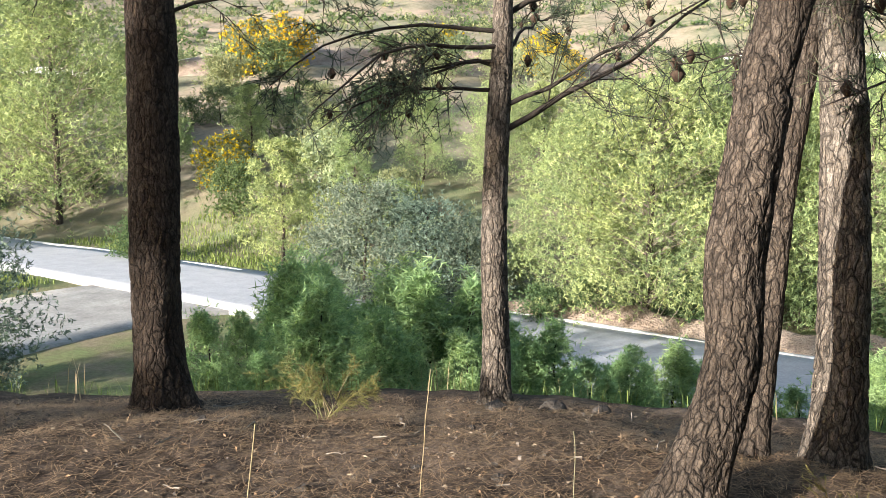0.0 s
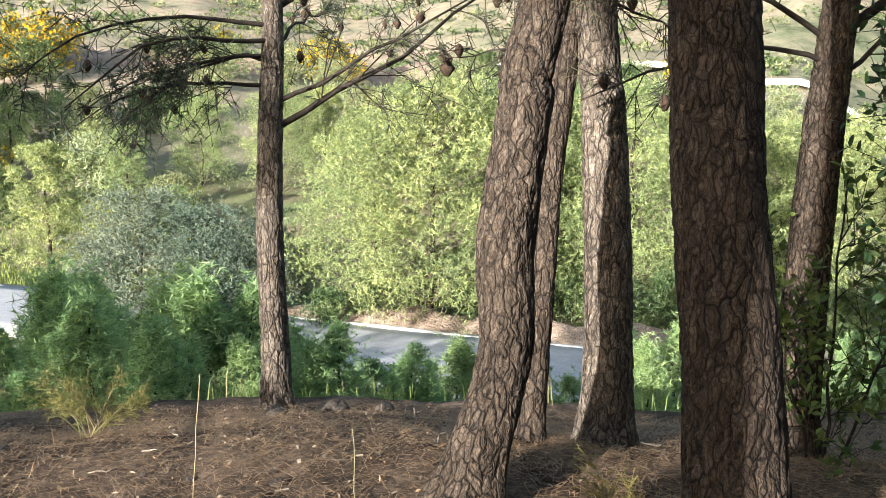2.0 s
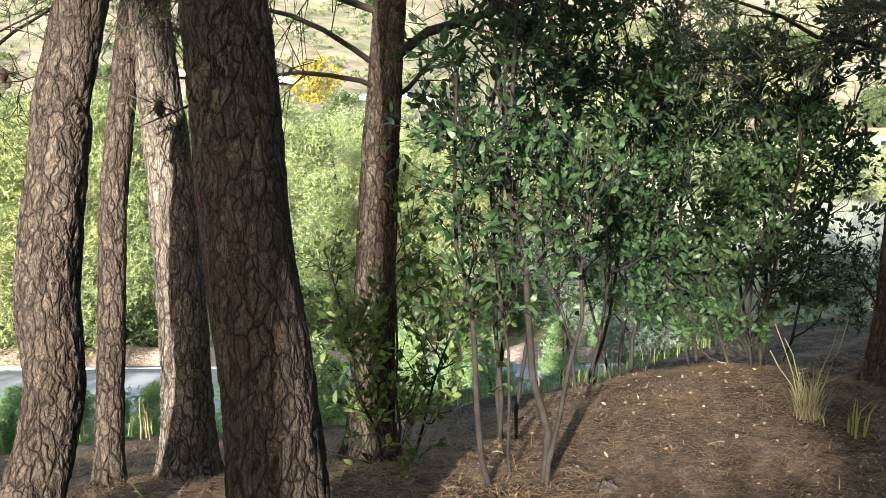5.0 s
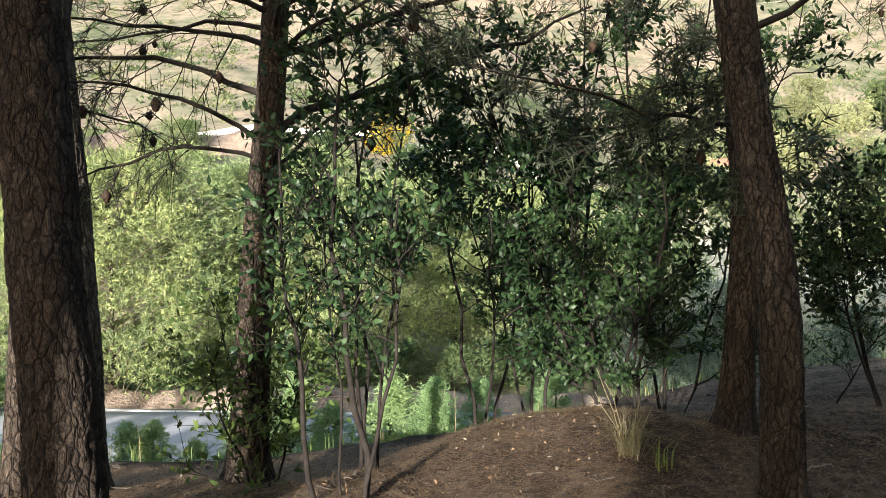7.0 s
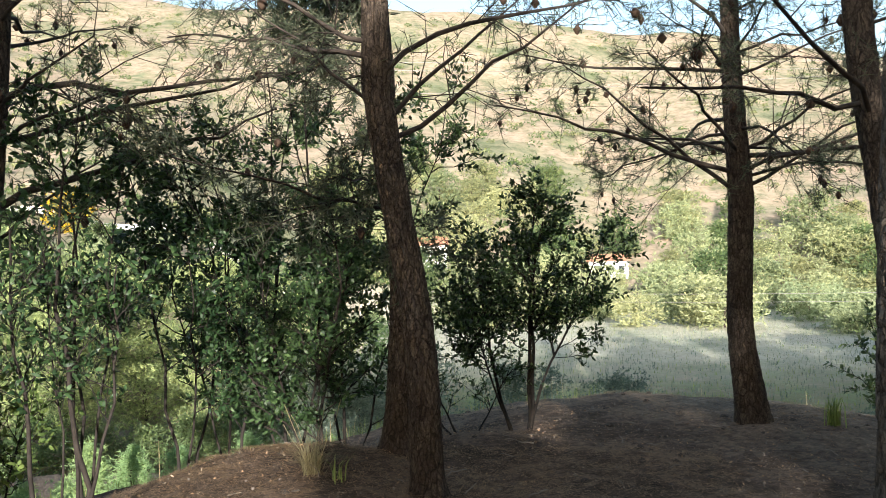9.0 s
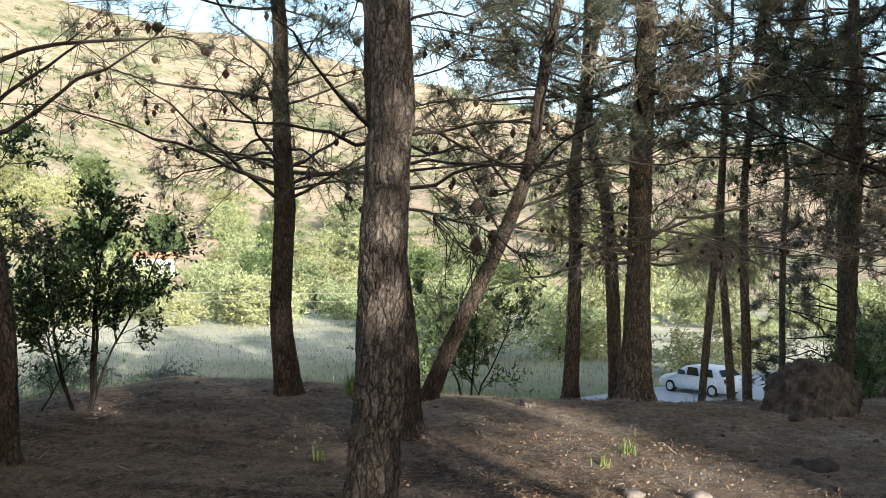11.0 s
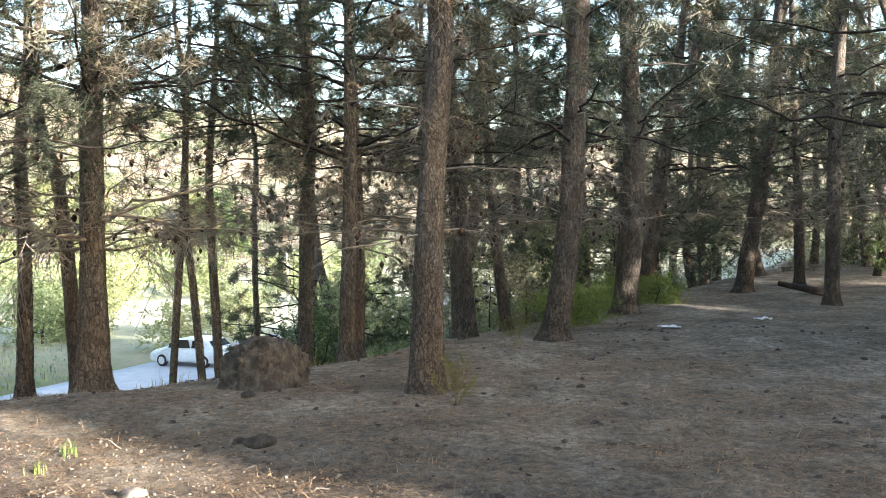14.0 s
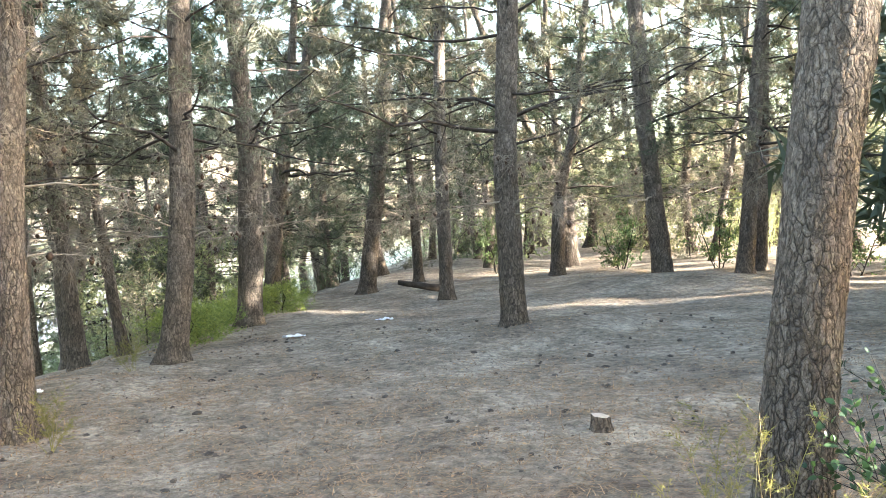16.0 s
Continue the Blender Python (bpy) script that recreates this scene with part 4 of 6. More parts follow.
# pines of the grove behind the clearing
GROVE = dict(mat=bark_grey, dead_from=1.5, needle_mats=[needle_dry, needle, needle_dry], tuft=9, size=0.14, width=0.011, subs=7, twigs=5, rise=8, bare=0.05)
grove = [
    ([(7.34, -7.46, -0.1, 0.19), (7.33, -7.5, 1.22, 0.144), (7.33, -7.53, 2.59, 0.131), (7.31, -7.57, 3.63, 0.117), (7.32, -7.57, 4.66, 0.103)], 24, "reddish-brown pine with sunlit dead branches"),
    ([(8.55, -7.29, -0.15, 0.10), (8.54, -7.34, 1.56, 0.082), (8.56, -7.34, 2.67, 0.074), (8.5, -7.44, 3.78, 0.056)], 25, "slim grey pine"),
    ([(8.59, -7.98, -0.2, 0.095), (8.63, -7.94, 1.16, 0.088), (8.69, -7.87, 2.31, 0.077), (8.82, -7.69, 3.46, 0.057)], 26, "slim leaning grey pine"),
    ([(9.8, -10.23, -0.4, 0.058), (9.74, -10.34, 1.05, 0.058), (9.7, -10.43, 2.13, 0.054), (9.66, -10.5, 3.75, 0.045)], 27, "very thin pale pine"),
    ([(9.41, -10.44, -0.4, 0.062), (9.46, -10.38, 0.8, 0.058), (9.51, -10.33, 1.77, 0.053), (9.49, -10.37, 3.27, 0.044)], 28, "very thin leaning pine"),
    ([(10.05, -11.25, -0.4, 0.075), (10.09, -11.22, 1.49, 0.07), (10.1, -11.23, 2.71, 0.061), (10.03, -11.36, 4.31, 0.047)], 29, "thin dark pine"),
    ([(13.3, -14.73, -0.9, 0.067), (13.31, -14.75, 1.65, 0.061), (13.28, -14.83, 3.23, 0.055)], 30, "thin pale pine"),
    ([(3.62, -8.86, 0, 0.172), (3.61, -8.92, 1.14, 0.148), (3.58, -9.0, 2.27, 0.131), (3.52, -9.1, 3.41, 0.125), (3.53, -9.11, 3.98, 0.119)], 31, "straight pine with flaking pale-brown bark"),
    ([(8.26, -11.48, -0.3, 0.114), (8.24, -11.58, 1.73, 0.109), (8.22, -11.67, 3.48, 0.096)], 32, "dark grey pine"),
    ([(6.94, -11.04, -0.2, 0.12), (6.9, -11.15, 1.72, 0.1), (6.9, -11.22, 3.71, 0.08)], 33, "dark straight pine"),
    ([(4.81, -13.01, 0.0, 0.195), (4.62, -13.17, 1.49, 0.172), (4.54, -13.28, 3.21, 0.156), (4.48, -13.37, 4.77, 0.141)], 34, "sturdy pine with furrowed bark"),
    ([(5.65, -16.61, 0.0, 0.218), (5.52, -16.78, 2.59, 0.198), (5.57, -16.8, 4.07, 0.158), (5.61, -16.83, 5.56, 0.139)], 35, "sturdy pine with a sunlit strip of bark"),
    ([(6.99, -19.81, -0.1, 0.155), (6.8, -19.97, 1.56, 0.143), (6.56, -20.17, 3.34, 0.131), (6.13, -20.47, 4.76, 0.107)], 36, "leaning grey pine"),
    ([(7.91, -12.22, -0.3, 0.125), (7.88, -12.3, 1.32, 0.108), (7.92, -12.33, 2.99, 0.083)], 37, "dark pine on the slope"),
    ([(6.94, -13.81, -0.1, 0.142), (7.01, -13.82, 1.25, 0.115), (7.1, -13.82, 3.02, 0.097)], 38, "dark pine on the slope"),
    ([(7.48, -15.58, -0.1, 0.109), (7.59, -15.55, 0.97, 0.099), (7.73, -15.53, 2.66, 0.079)], 39, "leaning pine on the slope"),
    ([(5.74, -22.04, 0.0, 0.20), (5.44, -22.29, 2.12, 0.178), (5.17, -22.51, 4.02, 0.159), (5.07, -22.63, 5.92, 0.127)], 40, "leaning grey pine"),
    ([(3.06, -19.55, 0.0, 0.138), (3.03, -19.64, 2.02, 0.128), (2.99, -19.72, 3.62, 0.117), (2.9, -19.83, 5.21, 0.096)], 41, "straight dark pine"),
    ([(0.55, -14.65, 0.05, 0.18), (0.56, -14.73, 1.83, 0.159), (0.51, -14.79, 2.96, 0.152), (0.4, -14.9, 4.47, 0.137)], 42, "straight pine standing on a low swelling"),
    ([(1.8, -24.11, 0.0, 0.17), (1.63, -24.26, 1.92, 0.144), (1.22, -24.46, 3.46, 0.118)], 43, "crooked pine with dead limbs"),
    ([(-0.89, -20.85, 0.0, 0.205), (-0.8, -20.9, 1.65, 0.173), (-0.71, -20.94, 3.28, 0.162), (-0.65, -21.02, 5.44, 0.14)], 44, "leaning pine at the end of the path"),
    ([(-2.36, -20.91, 0.0, 0.17), (-2.6, -21.08, 2.04, 0.137), (-2.84, -21.26, 4.14, 0.116), (-2.98, -21.35, 5.19, 0.106)], 45, "grey pine with spreading side branches"),
    ([(-2.65, -22.6, 0.0, 0.138), (-2.82, -22.75, 2.05, 0.126), (-2.94, -22.87, 3.76, 0.103)], 46, "grey pine"),
    ([(-1.62, -26.0, 0.1, 0.102), (-2.01, -26.2, 1.76, 0.088), (-2.26, -26.33, 2.83, 0.068)], 47, "small crooked pine"),
    ([(5.15, -23.95, 0.0, 0.123), (5.19, -24.03, 2.05, 0.109), (5.24, -24.07, 3.42, 0.082)], 48, "thin grey pine"),
    ([(8.05, -14.99, -0.3, 0.146), (8.13, -15.04, 1.46, 0.119), (8.24, -15.09, 3.3, 0.091)], 49, "dark pine on the slope"),
    ([(10.05, -16.46, -0.5, 0.103), (10.12, -16.51, 1.16, 0.093), (10.15, -16.57, 2.51, 0.078)], 50, "thin pine on the slope"),
    ([(7.24, -20.38, -0.1, 0.168), (7.05, -20.52, 1.63, 0.156), (6.77, -20.69, 3.41, 0.12)], 51, "grey pine"),
]
for axis, seed, label in grove:
    big = axis[0][3] > 0.09
    close = math.hypot(axis[0][0], axis[0][1]) < 15 and big
    x, y = axis[0][:2]
    spray = seed == 24
    pine(axis, 9.0 + (seed % 5) * 0.5 if big else 6.5, 3.1 if seed < 31 else 4.4 if seed == 31 else 2.4 + (seed % 3) * 0.3, 30 if big else 14, 2.9 if big else 1.9, seed, label + " among the grove", "grove pines",
         **(MID if close else FAR), **GROVE, cones=70 if close else 25, dead=26 if spray else 15, dead_reach=2.0 if spray else 1.6, dead_fork=(11, 6) if spray else (9, 5))
pine([(-2.66, -6.75, 0.32, 0.175), (-2.75, -6.82, 1.04, 0.166), (-2.85, -6.88, 1.68, 0.166), (-2.94, -6.93, 2.19, 0.168), (-3.0, -6.97, 2.57, 0.166)],
     TALL, 4.8, 14, 2.2, 52, "thick pine trunk with broad pale bark plates", "grove pines", **NEAR, mat=bark_grey)

# the rest of the grove: four kinds of tree, copied
fill = [pine([(0, -60 - k * 9, zg(0, -60 - k * 9), 0.14 + 0.02 * k), (0.1 * k, -60.1 - k * 9, 1.5, 0.12), (0.2, -60 - k * 9 + 0.2 * k, 3.2, 0.10)], 8.5 + 0.6 * k, 1.1 + 0.3 * k, 34, 2.9, 60 + k,
             "grey pine deeper in the grove", "grove pines", sides=9, step=0.3, fine_to=2, mat=bark_grey, dead=6, dead_from=0.8, needle_mats=[needle, needle_dry, needle], tuft=14, size=0.17, width=0.016, subs=6, twigs=3, cones=8, rise=3, bare=0.0, split=False, dead_fork=(5, 4)) for k in range(4)]
rng = np.random.default_rng(77)
spots = [(14, -21), (11, -24), (9.6, -21.5), (2, -27), (-2, -34), (9.5, -28.5), (-6.5, -20), (5, -38), (-7, -34), (1, -36), (-4, -29), (4.5, -33), (8, -33.5), (11, -31), (14.5, -27), (-8, -37), (-2.5, -38), (2.5, -42), (9.5, -41), (14, -36), (11.5, -19.5), (14.5, -18), (12, -23), (15, -24), (17, -20), (10, -26.5), (13, -29), (7.5, -27.5), (9, -31), (4.5, -28), (6, -32.5), (2.5, -29.5), (0.5, -32), (-1, -29.5), (-3.2, -31),
         (-5, -27), (-6, -23.5), (-4.5, -35), (3, -36), (8, -37), (12, -35), (17, -31), (0, -40), (6, -42)]
for i, (x, y) in enumerate(spots):
    s = rng.uniform(0.95, 1.25)
    copy_thing(fill[i % 4], Matrix.Translation((x, y, zg(x, y) - 0.05)) @ pose(0, 0, 0, rng.normal() * 2, rng.normal() * 2, rng.uniform(0, 360)) @ Matrix.Diagonal((s, s, s, 1)))
# unseen pines added at the observer's back, placed to shade the clearing
back = pine([(-9.5, 1.3, zg(-9.5, 1.3), 0.16), (-9.4, 1.2, 1.5, 0.13), (-9.4, 1.3, 3.2, 0.11)], 9.5, 5.4, 22, 2.6, 70, "unseen tall pine added to shade the trunks' upper parts", "grove pines",
            sides=8, step=0.5, fine_to=1, mat=bark_grey, tuft=4, size=0.5, width=0.08, subs=6, twigs=3, cones=0, rise=3, bare=0.0, split=False)
# unseen trunk set in the sun's line to keep one near trunk dark
pine([(-4.5, 1.2, zg(-4.5, 1.2), 0.25), (-4.5, 1.22, 2.0, 0.22), (-4.5, 1.25, 4.5, 0.19)], 9.5, 6.4, 14, 1.6, 72, "unseen thick pine added to shade one near trunk", "grove pines",
     sides=20, step=0.2, fine_to=4, mat=bark_grey, tuft=4, size=0.4, width=0.06, subs=6, twigs=3, cones=0, rise=3, bare=0.0, split=False)
shade = pine([(-9.5, -2.4, zg(-9.5, -2.4), 0.16), (-9.4, -2.5, 1.5, 0.13), (-9.4, -2.4, 3.2, 0.11)], 9.2, 1.3, 34, 2.5, 71, "unseen spreading pine added to shade clearing and valley", "grove pines",
             sides=8, step=0.5, fine_to=1, mat=bark_grey, tuft=4, size=0.5, width=0.08, subs=6, twigs=3, cones=0, rise=3, bare=0.0, split=False)
for x, y, s in ((-10, -5.3, 0.65), (-11.5, -5.0, 1.0)):
    copy_thing(back, Matrix.Translation((x, y, zg(x, y) - 0.05)) @ pose(0, 0, 0, 0, 0, 70 * s) @ Matrix.Diagonal((s, s, s, 1)))
# more unseen shade trees; those past y = 12 darken the valley's foot
for i, (x, y) in enumerate([(-4, 14.2), (-3, 17), (-4, 20), (-3, 23), (-6.5, 18.5), (-6.5, 22), (-5, 26), (-13, -2.6), (-16, -12.5), (-20, 10), (-8.5, -11.8), (-14, -13), (-11, 10.6), (-11, -17), (-6.5, -14), (-16.5, -2.6), (-19, -2.6), (-12.5, -11.6), (-17, -15), (-7, -17), (-13, 6.1), (-11, -20.5), (-14, -22.5), (-9, -23.5)]):
    s = 0.55 if y > 12 else rng.uniform(0.75, 0.92) if -3 < y < 0 else rng.uniform(0.95, 1.2)
    copy_thing(shade, Matrix.Translation((x, y, zg(x, y) - 0.05)) @ pose(0, 0, 0, 0, 0, rng.uniform(0, 360)) @ Matrix.Diagonal((s, s, s, 1)))

# ---------------------------------------------------------------- leafy shrubs
def shrub(at, stems, limbs, reach, seed, label, leaf=leaf_dark, leaf_len=0.05, leaf_w=0.017, per=7, twigs=6, crown_low=0.35, up=55, group="", name="shrub", spread=1.0, cheap=False, root=0.06):
    """Several stems from one root, forking into limbs and twigs set with oval leaves.
    stems: (azimuth, tilt from upright, length, radius)."""
    rng = np.random.default_rng(seed)
    x, y = at
    whole = thing(name, (x, y, zg(x, y)), label, "shrub", group)
    lines = []
    for az, tilt, ln, r in stems:
        a, e = radians(90 - az), radians(90 - tilt)
        d = np.array([[math.cos(a) * math.cos(e), math.sin(a) * math.cos(e), math.sin(e)]])
        s = np.array([[math.cos(a) * root, math.sin(a) * root, -0.12]])
        P = grow(rng, s, d, np.array([ln + 0.12]), 9, np.array([0.05]), 0.12)
        part("stem", mesh_of("stem", [(*tubes(P, np.linspace(r, r * 0.35, 9)[None], 8), 0)], [stem_mat]), whole)
        lines.append(P)
    P = np.concatenate(lines)
    s, t, u = along(rng, P, limbs, crown_low, 1.0)
    d = fork(rng, t, 0.6, 0.15)
    ln = reach * rng.uniform(0.45, 1.1, len(s)) * (1.15 - 0.5 * u)
    L = grow(rng, s, d, ln, 6, np.full(len(s), 0.0), 0.25)
    wood = [tubes(L, np.clip(ln * 0.012, 0.004, 0.012)[:, None] * np.linspace(1, 0.4, 6)[None], 5)]
    s, t, u = along(rng, L, twigs, 0.2, 1.0)
    d = fork(rng, t, 0.5, 0.1)
    ln = rng.uniform(0.12, 0.32, len(s)) * spread
    T = grow(rng, s, d, ln, 4, np.full(len(s), 0.1), 0.2)
    wood.append(tubes(T[:, ::3], np.full(len(s), 0.0025)[:, None] * np.linspace(1, 0.6, 2)[None], 3))
    tagged(part("branchwork", mesh_of("branchwork", [(v, f, 0) for v, f in wood], [stem_mat]), whole), kind="stuff")
    s, t, u = along(rng, T, per * 2, 0.05, 1.05)
    v, f = leaves(rng, s, fork(rng, t, 0.62, 0.12), leaf_len, leaf_w, cheap=cheap)
    part("foliage", mesh_of("foliage", [(v, f, 0)], [leaf], smooth=False), whole)
    return whole


# the thin-stemmed evergreen beside the reddish pine
shrub((4.62, 1.22), [(335, 3, 1.7, 0.017), (150, 1, 2.2, 0.02), (60, 2, 1.5, 0.009), (170, 7, 1.5, 0.014)], 12, 0.55, 201,
      "tall evergreen shrub with thin stems and narrow glossy leaves", leaf_len=0.062, leaf_w=0.022, per=3, twigs=7, crown_low=0.42, root=0.11, group="evergreen shrubs")
shrub((5.45, 1.5), [(300, 4, 2.5, 0.014), (60, 6, 2.6, 0.014), (200, 7, 2.4, 0.012)], 10, 0.6, 202,
      "evergreen shrub crowding a pine trunk", leaf_len=0.068, leaf_w=0.027, per=5, twigs=6, crown_low=0.45, group="evergreen shrubs")
shrub((5.02, 2.0), [(280, 22, 0.9, 0.01), (30, 20, 1.0, 0.01), (190, 18, 0.8, 0.01), (240, 8, 1.3, 0.01)], 9, 0.35, 203,
      "leafy evergreen shoots climbing round a pine's foot", leaf=leaf_vine, leaf_len=0.06, leaf_w=0.024, per=4, twigs=5, crown_low=0.1, group="evergreen shrubs")
# the dark thicket between the two pines
for k, (x, y, s) in enumerate([(7.0, 1.35, 2.5), (7.5, 0.6, 3.7), (7.8, 1.2, 3.5), (7.15, 0.3, 2.0), (8.1, 0.2, 4.0)]):
    shrub((x, y), [(k * 70, 9, s, 0.016), (k * 70 + 130, 14, s * 0.9, 0.014), (k * 70 + 250, 18, s * 0.8, 0.012)], 13 if k == 0 else 20, 0.65, 210 + k,
          "dense dark evergreen shrub of the thicket", leaf_len=0.064, leaf_w=0.024, per=6, twigs=8, crown_low=0.3 if k == 0 else 0.12, group="evergreen shrubs")
# the round-crowned shrub in front of the view
shrub((8.05, -1.45), [(350, 7, 1.7, 0.02), (165, 10, 1.8, 0.024), (200, 3, 1.95, 0.02), (172, 24, 1.75, 0.016), (345, 18, 1.3, 0.012)], 22, 0.6, 220,
      "round-crowned evergreen shrub on the slope's edge", leaf_len=0.058, leaf_w=0.024, per=5, twigs=8, crown_low=0.4, group="evergreen shrubs")
shrub((7.95, -0.95), [(340, 35, 0.8, 0.012), (20, 30, 0.7, 0.012), (180, 30, 0.6, 0.01)], 8, 0.35, 221, "low evergreen shoots beside a larger shrub", per=6, twigs=4, group="evergreen shrubs")
# bushes at the grove's edge
for k, (x, y, s) in enumerate([(9.3, -6.2, 1.5), (9.6, -5.4, 1.0), (11.6, -14.6, 1.7), (10.4, -13.6, 1.3), (12.8, -16, 1.8), (3.6, -25.6, 1.3), (0.4, -24.8, 1.0), (-1.8, -23.8, 1.2), (-4.2, -20.5, 1.0)]):
    shrub((x, y), [(k * 50, 16, s, 0.018), (k * 50 + 120, 20, s * 0.9, 0.016), (k * 50 + 240, 24, s * 0.8, 0.015)], 12, 0.55, 230 + k,
          "leafy undergrowth bush among the pines", leaf=leaf_shade, leaf_len=0.07, leaf_w=0.026, per=6, twigs=5, crown_low=0.1, group="undergrowth bushes")
# shrub at the foot of the pale-plated pine
shrub((-3.15, -6.35), [(20, 22, 0.9, 0.008), (330, 30, 0.8, 0.008), (260, 25, 1.0, 0.008), (190, 20, 0.7, 0.007)], 9, 0.4, 245,
      "small glossy shrub at a pine's foot", leaf_len=0.045, leaf_w=0.02, per=5, twigs=4, crown_low=0.15, group="undergrowth bushes")


# ---------------------------------------------------------------- plants of the slope and valley
def cloud_plant(name, seed, height, width, leaf, count, size, label, category, low=0.1, cone=False, flowers=0, trunk_r=0.1, tuft=6, needle_w=0.02, oval=False, core=0.5):
    """A plant seen from afar: a trunk, limbs and a crown of many small clumps with an uneven outline."""
    rng = np.random.default_rng(seed)
    whole = thing(name, (0, 0, 0), label, category)
    stem = np.array([[[0, 0, -0.4], [0.05, 0.03, height * 0.3], [0.1, -0.05, height * 0.6], [0.06, 0.02, height * 0.92]]])
    part("trunk", mesh_of("trunk", [(*tubes(stem, np.array([[1.2, 1, 0.6, 0.15]]) * trunk_r, 8), 0)], [bark_grey if trunk_r > 0.04 else stem_mat], None), whole)
    n = max(14, int(count ** 0.5))
    z = low * height + (height * 0.97 - low * height) * rng.uniform(0, 1, n)
    q = (z / height - low) / (1 - low)
    prof = (1 - q) ** 0.8 * 0.95 + 0.06 if cone else np.sqrt(np.clip(1 - ((q - 0.42) / 0.62) ** 2, 0.03, 1))
    a = rng.uniform(0, 6.28, n)
    r = width / 2 * prof * rng.uniform(0.55, 1.12, n)
    s = np.stack([0 * a, 0 * a, z - 0.12 * r], -1)
    e = np.stack([np.cos(a) * r, np.sin(a) * r, z + 0.22 * r], -1)
    L = grow(rng, s, unit(e - s), np.linalg.norm(e - s, axis=-1), 6, np.full(n, 0.05), 0.2)
    wood = [tubes(L[:, [0, 2, 5]], np.linspace(0.035, 0.008, 3)[None] * np.ones((n, 1)) * min(1.0, trunk_r * 9), 3)]
    tagged(part("branchwork", mesh_of("branchwork", [(v, f, 0) for v, f in wood], [twig_mat]), whole), kind="stuff")
    k = max(2, count // n)
    at, way, u = along(rng, L, k, 0.25, 1.02)
    at = at + rng.normal(size=at.shape) * width * 0.045
    m = count
    zz = low * height + (height * 0.98 - low * height) * rng.uniform(0, 1, m) ** (1.15 if cone else 0.9)
    qq = (zz / height - low) / (1 - low)
    pr = (1 - qq) ** 0.8 * 0.95 + 0.05 if cone else np.sqrt(np.clip(1 - ((qq - 0.4) / 0.64) ** 2, 0.03, 1))
    aa = rng.uniform(0, 6.28, m)
    lob = 1 + 0.2 * np.sin(aa * 3 + zz * 5 / height * 2 + seed) + 0.16 * np.sin(aa * 5 - zz * 14 / height + seed * 2) + 0.1 * np.sin(zz * 31 / height + aa * 2)
    rr = width / 2 * pr * lob * rng.uniform(0.72, 1.0, m)
    shell = np.stack([np.cos(aa) * rr, np.sin(aa) * rr, zz + 0.1 * rr], -1)
    out = np.stack([np.cos(aa), np.sin(aa), np.full(m, 0.5)], -1)
    at = np.concatenate([at, at + rng.normal(size=at.shape) * size * 0.8, shell])
    way = unit(np.concatenate([way, way, out]) + rng.normal(size=at.shape) * 0.5 + np.array([0, 0, 0.45]))
    # the shaded inner mass of the crown
    nc = int(count * core)
    zc = low * height + (height * 0.9 - low * height) * rng.uniform(0.02, 1, nc)
    qc = (zc / height - low) / (1 - low)
    pc = (1 - qc) ** 0.8 * 0.95 + 0.05 if cone else np.sqrt(np.clip(1 - ((qc - 0.4) / 0.64) ** 2, 0.03, 1))
    ac = rng.uniform(0, 6.28, nc)
    lc = 1 + 0.2 * np.sin(ac * 3 + zc * 5 / height * 2 + seed) + 0.16 * np.sin(ac * 5 - zc * 14 / height + seed * 2)
    rc = width / 2 * pc * lc * rng.uniform(0.2, 0.66, nc)
    inner = tufts(rng, np.stack([np.cos(ac) * rc, np.sin(ac) * rc, zc], -1), unit(np.stack([np.cos(ac), np.sin(ac), np.full(nc, 0.8)], -1)), 3, width * 0.036, width * 0.018, 0.7)
    if oval:
        v, f = leaves(rng, np.repeat(at, tuft, 0) + rng.normal(size=(len(at) * tuft, 3)) * size * 0.6, fork(rng, np.repeat(way, tuft, 0), 0.6), size, needle_w)
    else:
        v, f = tufts(rng, at, way, tuft, size, needle_w, 0.7)
    part("crown", mesh_of("crown", [(v, f, 0), (*inner, 0)], [leaf], smooth=False), whole)
    if flowers:
        i = rng.integers(0, len(at), flowers)
        v, f = tufts(rng, at[i] + rng.normal(size=(flowers, 3)) * 0.1, way[i], 5, size * 0.8, needle_w * 2.4, 0.95)
        part("blossom", mesh_of("blossom", [(v, f, 0)], [petal], smooth=False), whole, "yellow flowers")
    return whole


def set_down(ob, x, y, scale, turn, sink=0.1, wide=1.0):
    return copy_thing(ob, Matrix.Translation((x, y, zg(x, y) - sink * scale)) @ pose(0, 0, 0, 0, 0, turn) @ Matrix.Diagonal((scale * wide, scale * wide, scale, 1)))


def first(ob, x, y, turn=0.0, scale=1.0):
    ob.matrix_basis = Matrix.Translation((x, y, zg(x, y) - 0.1)) @ pose(0, 0, 0, 0, 0, turn) @ Matrix.Diagonal((scale, scale, scale, 1))
    return ob


def from_view(az, r):
    return r * math.sin(radians(az)), r * math.cos(radians(az))


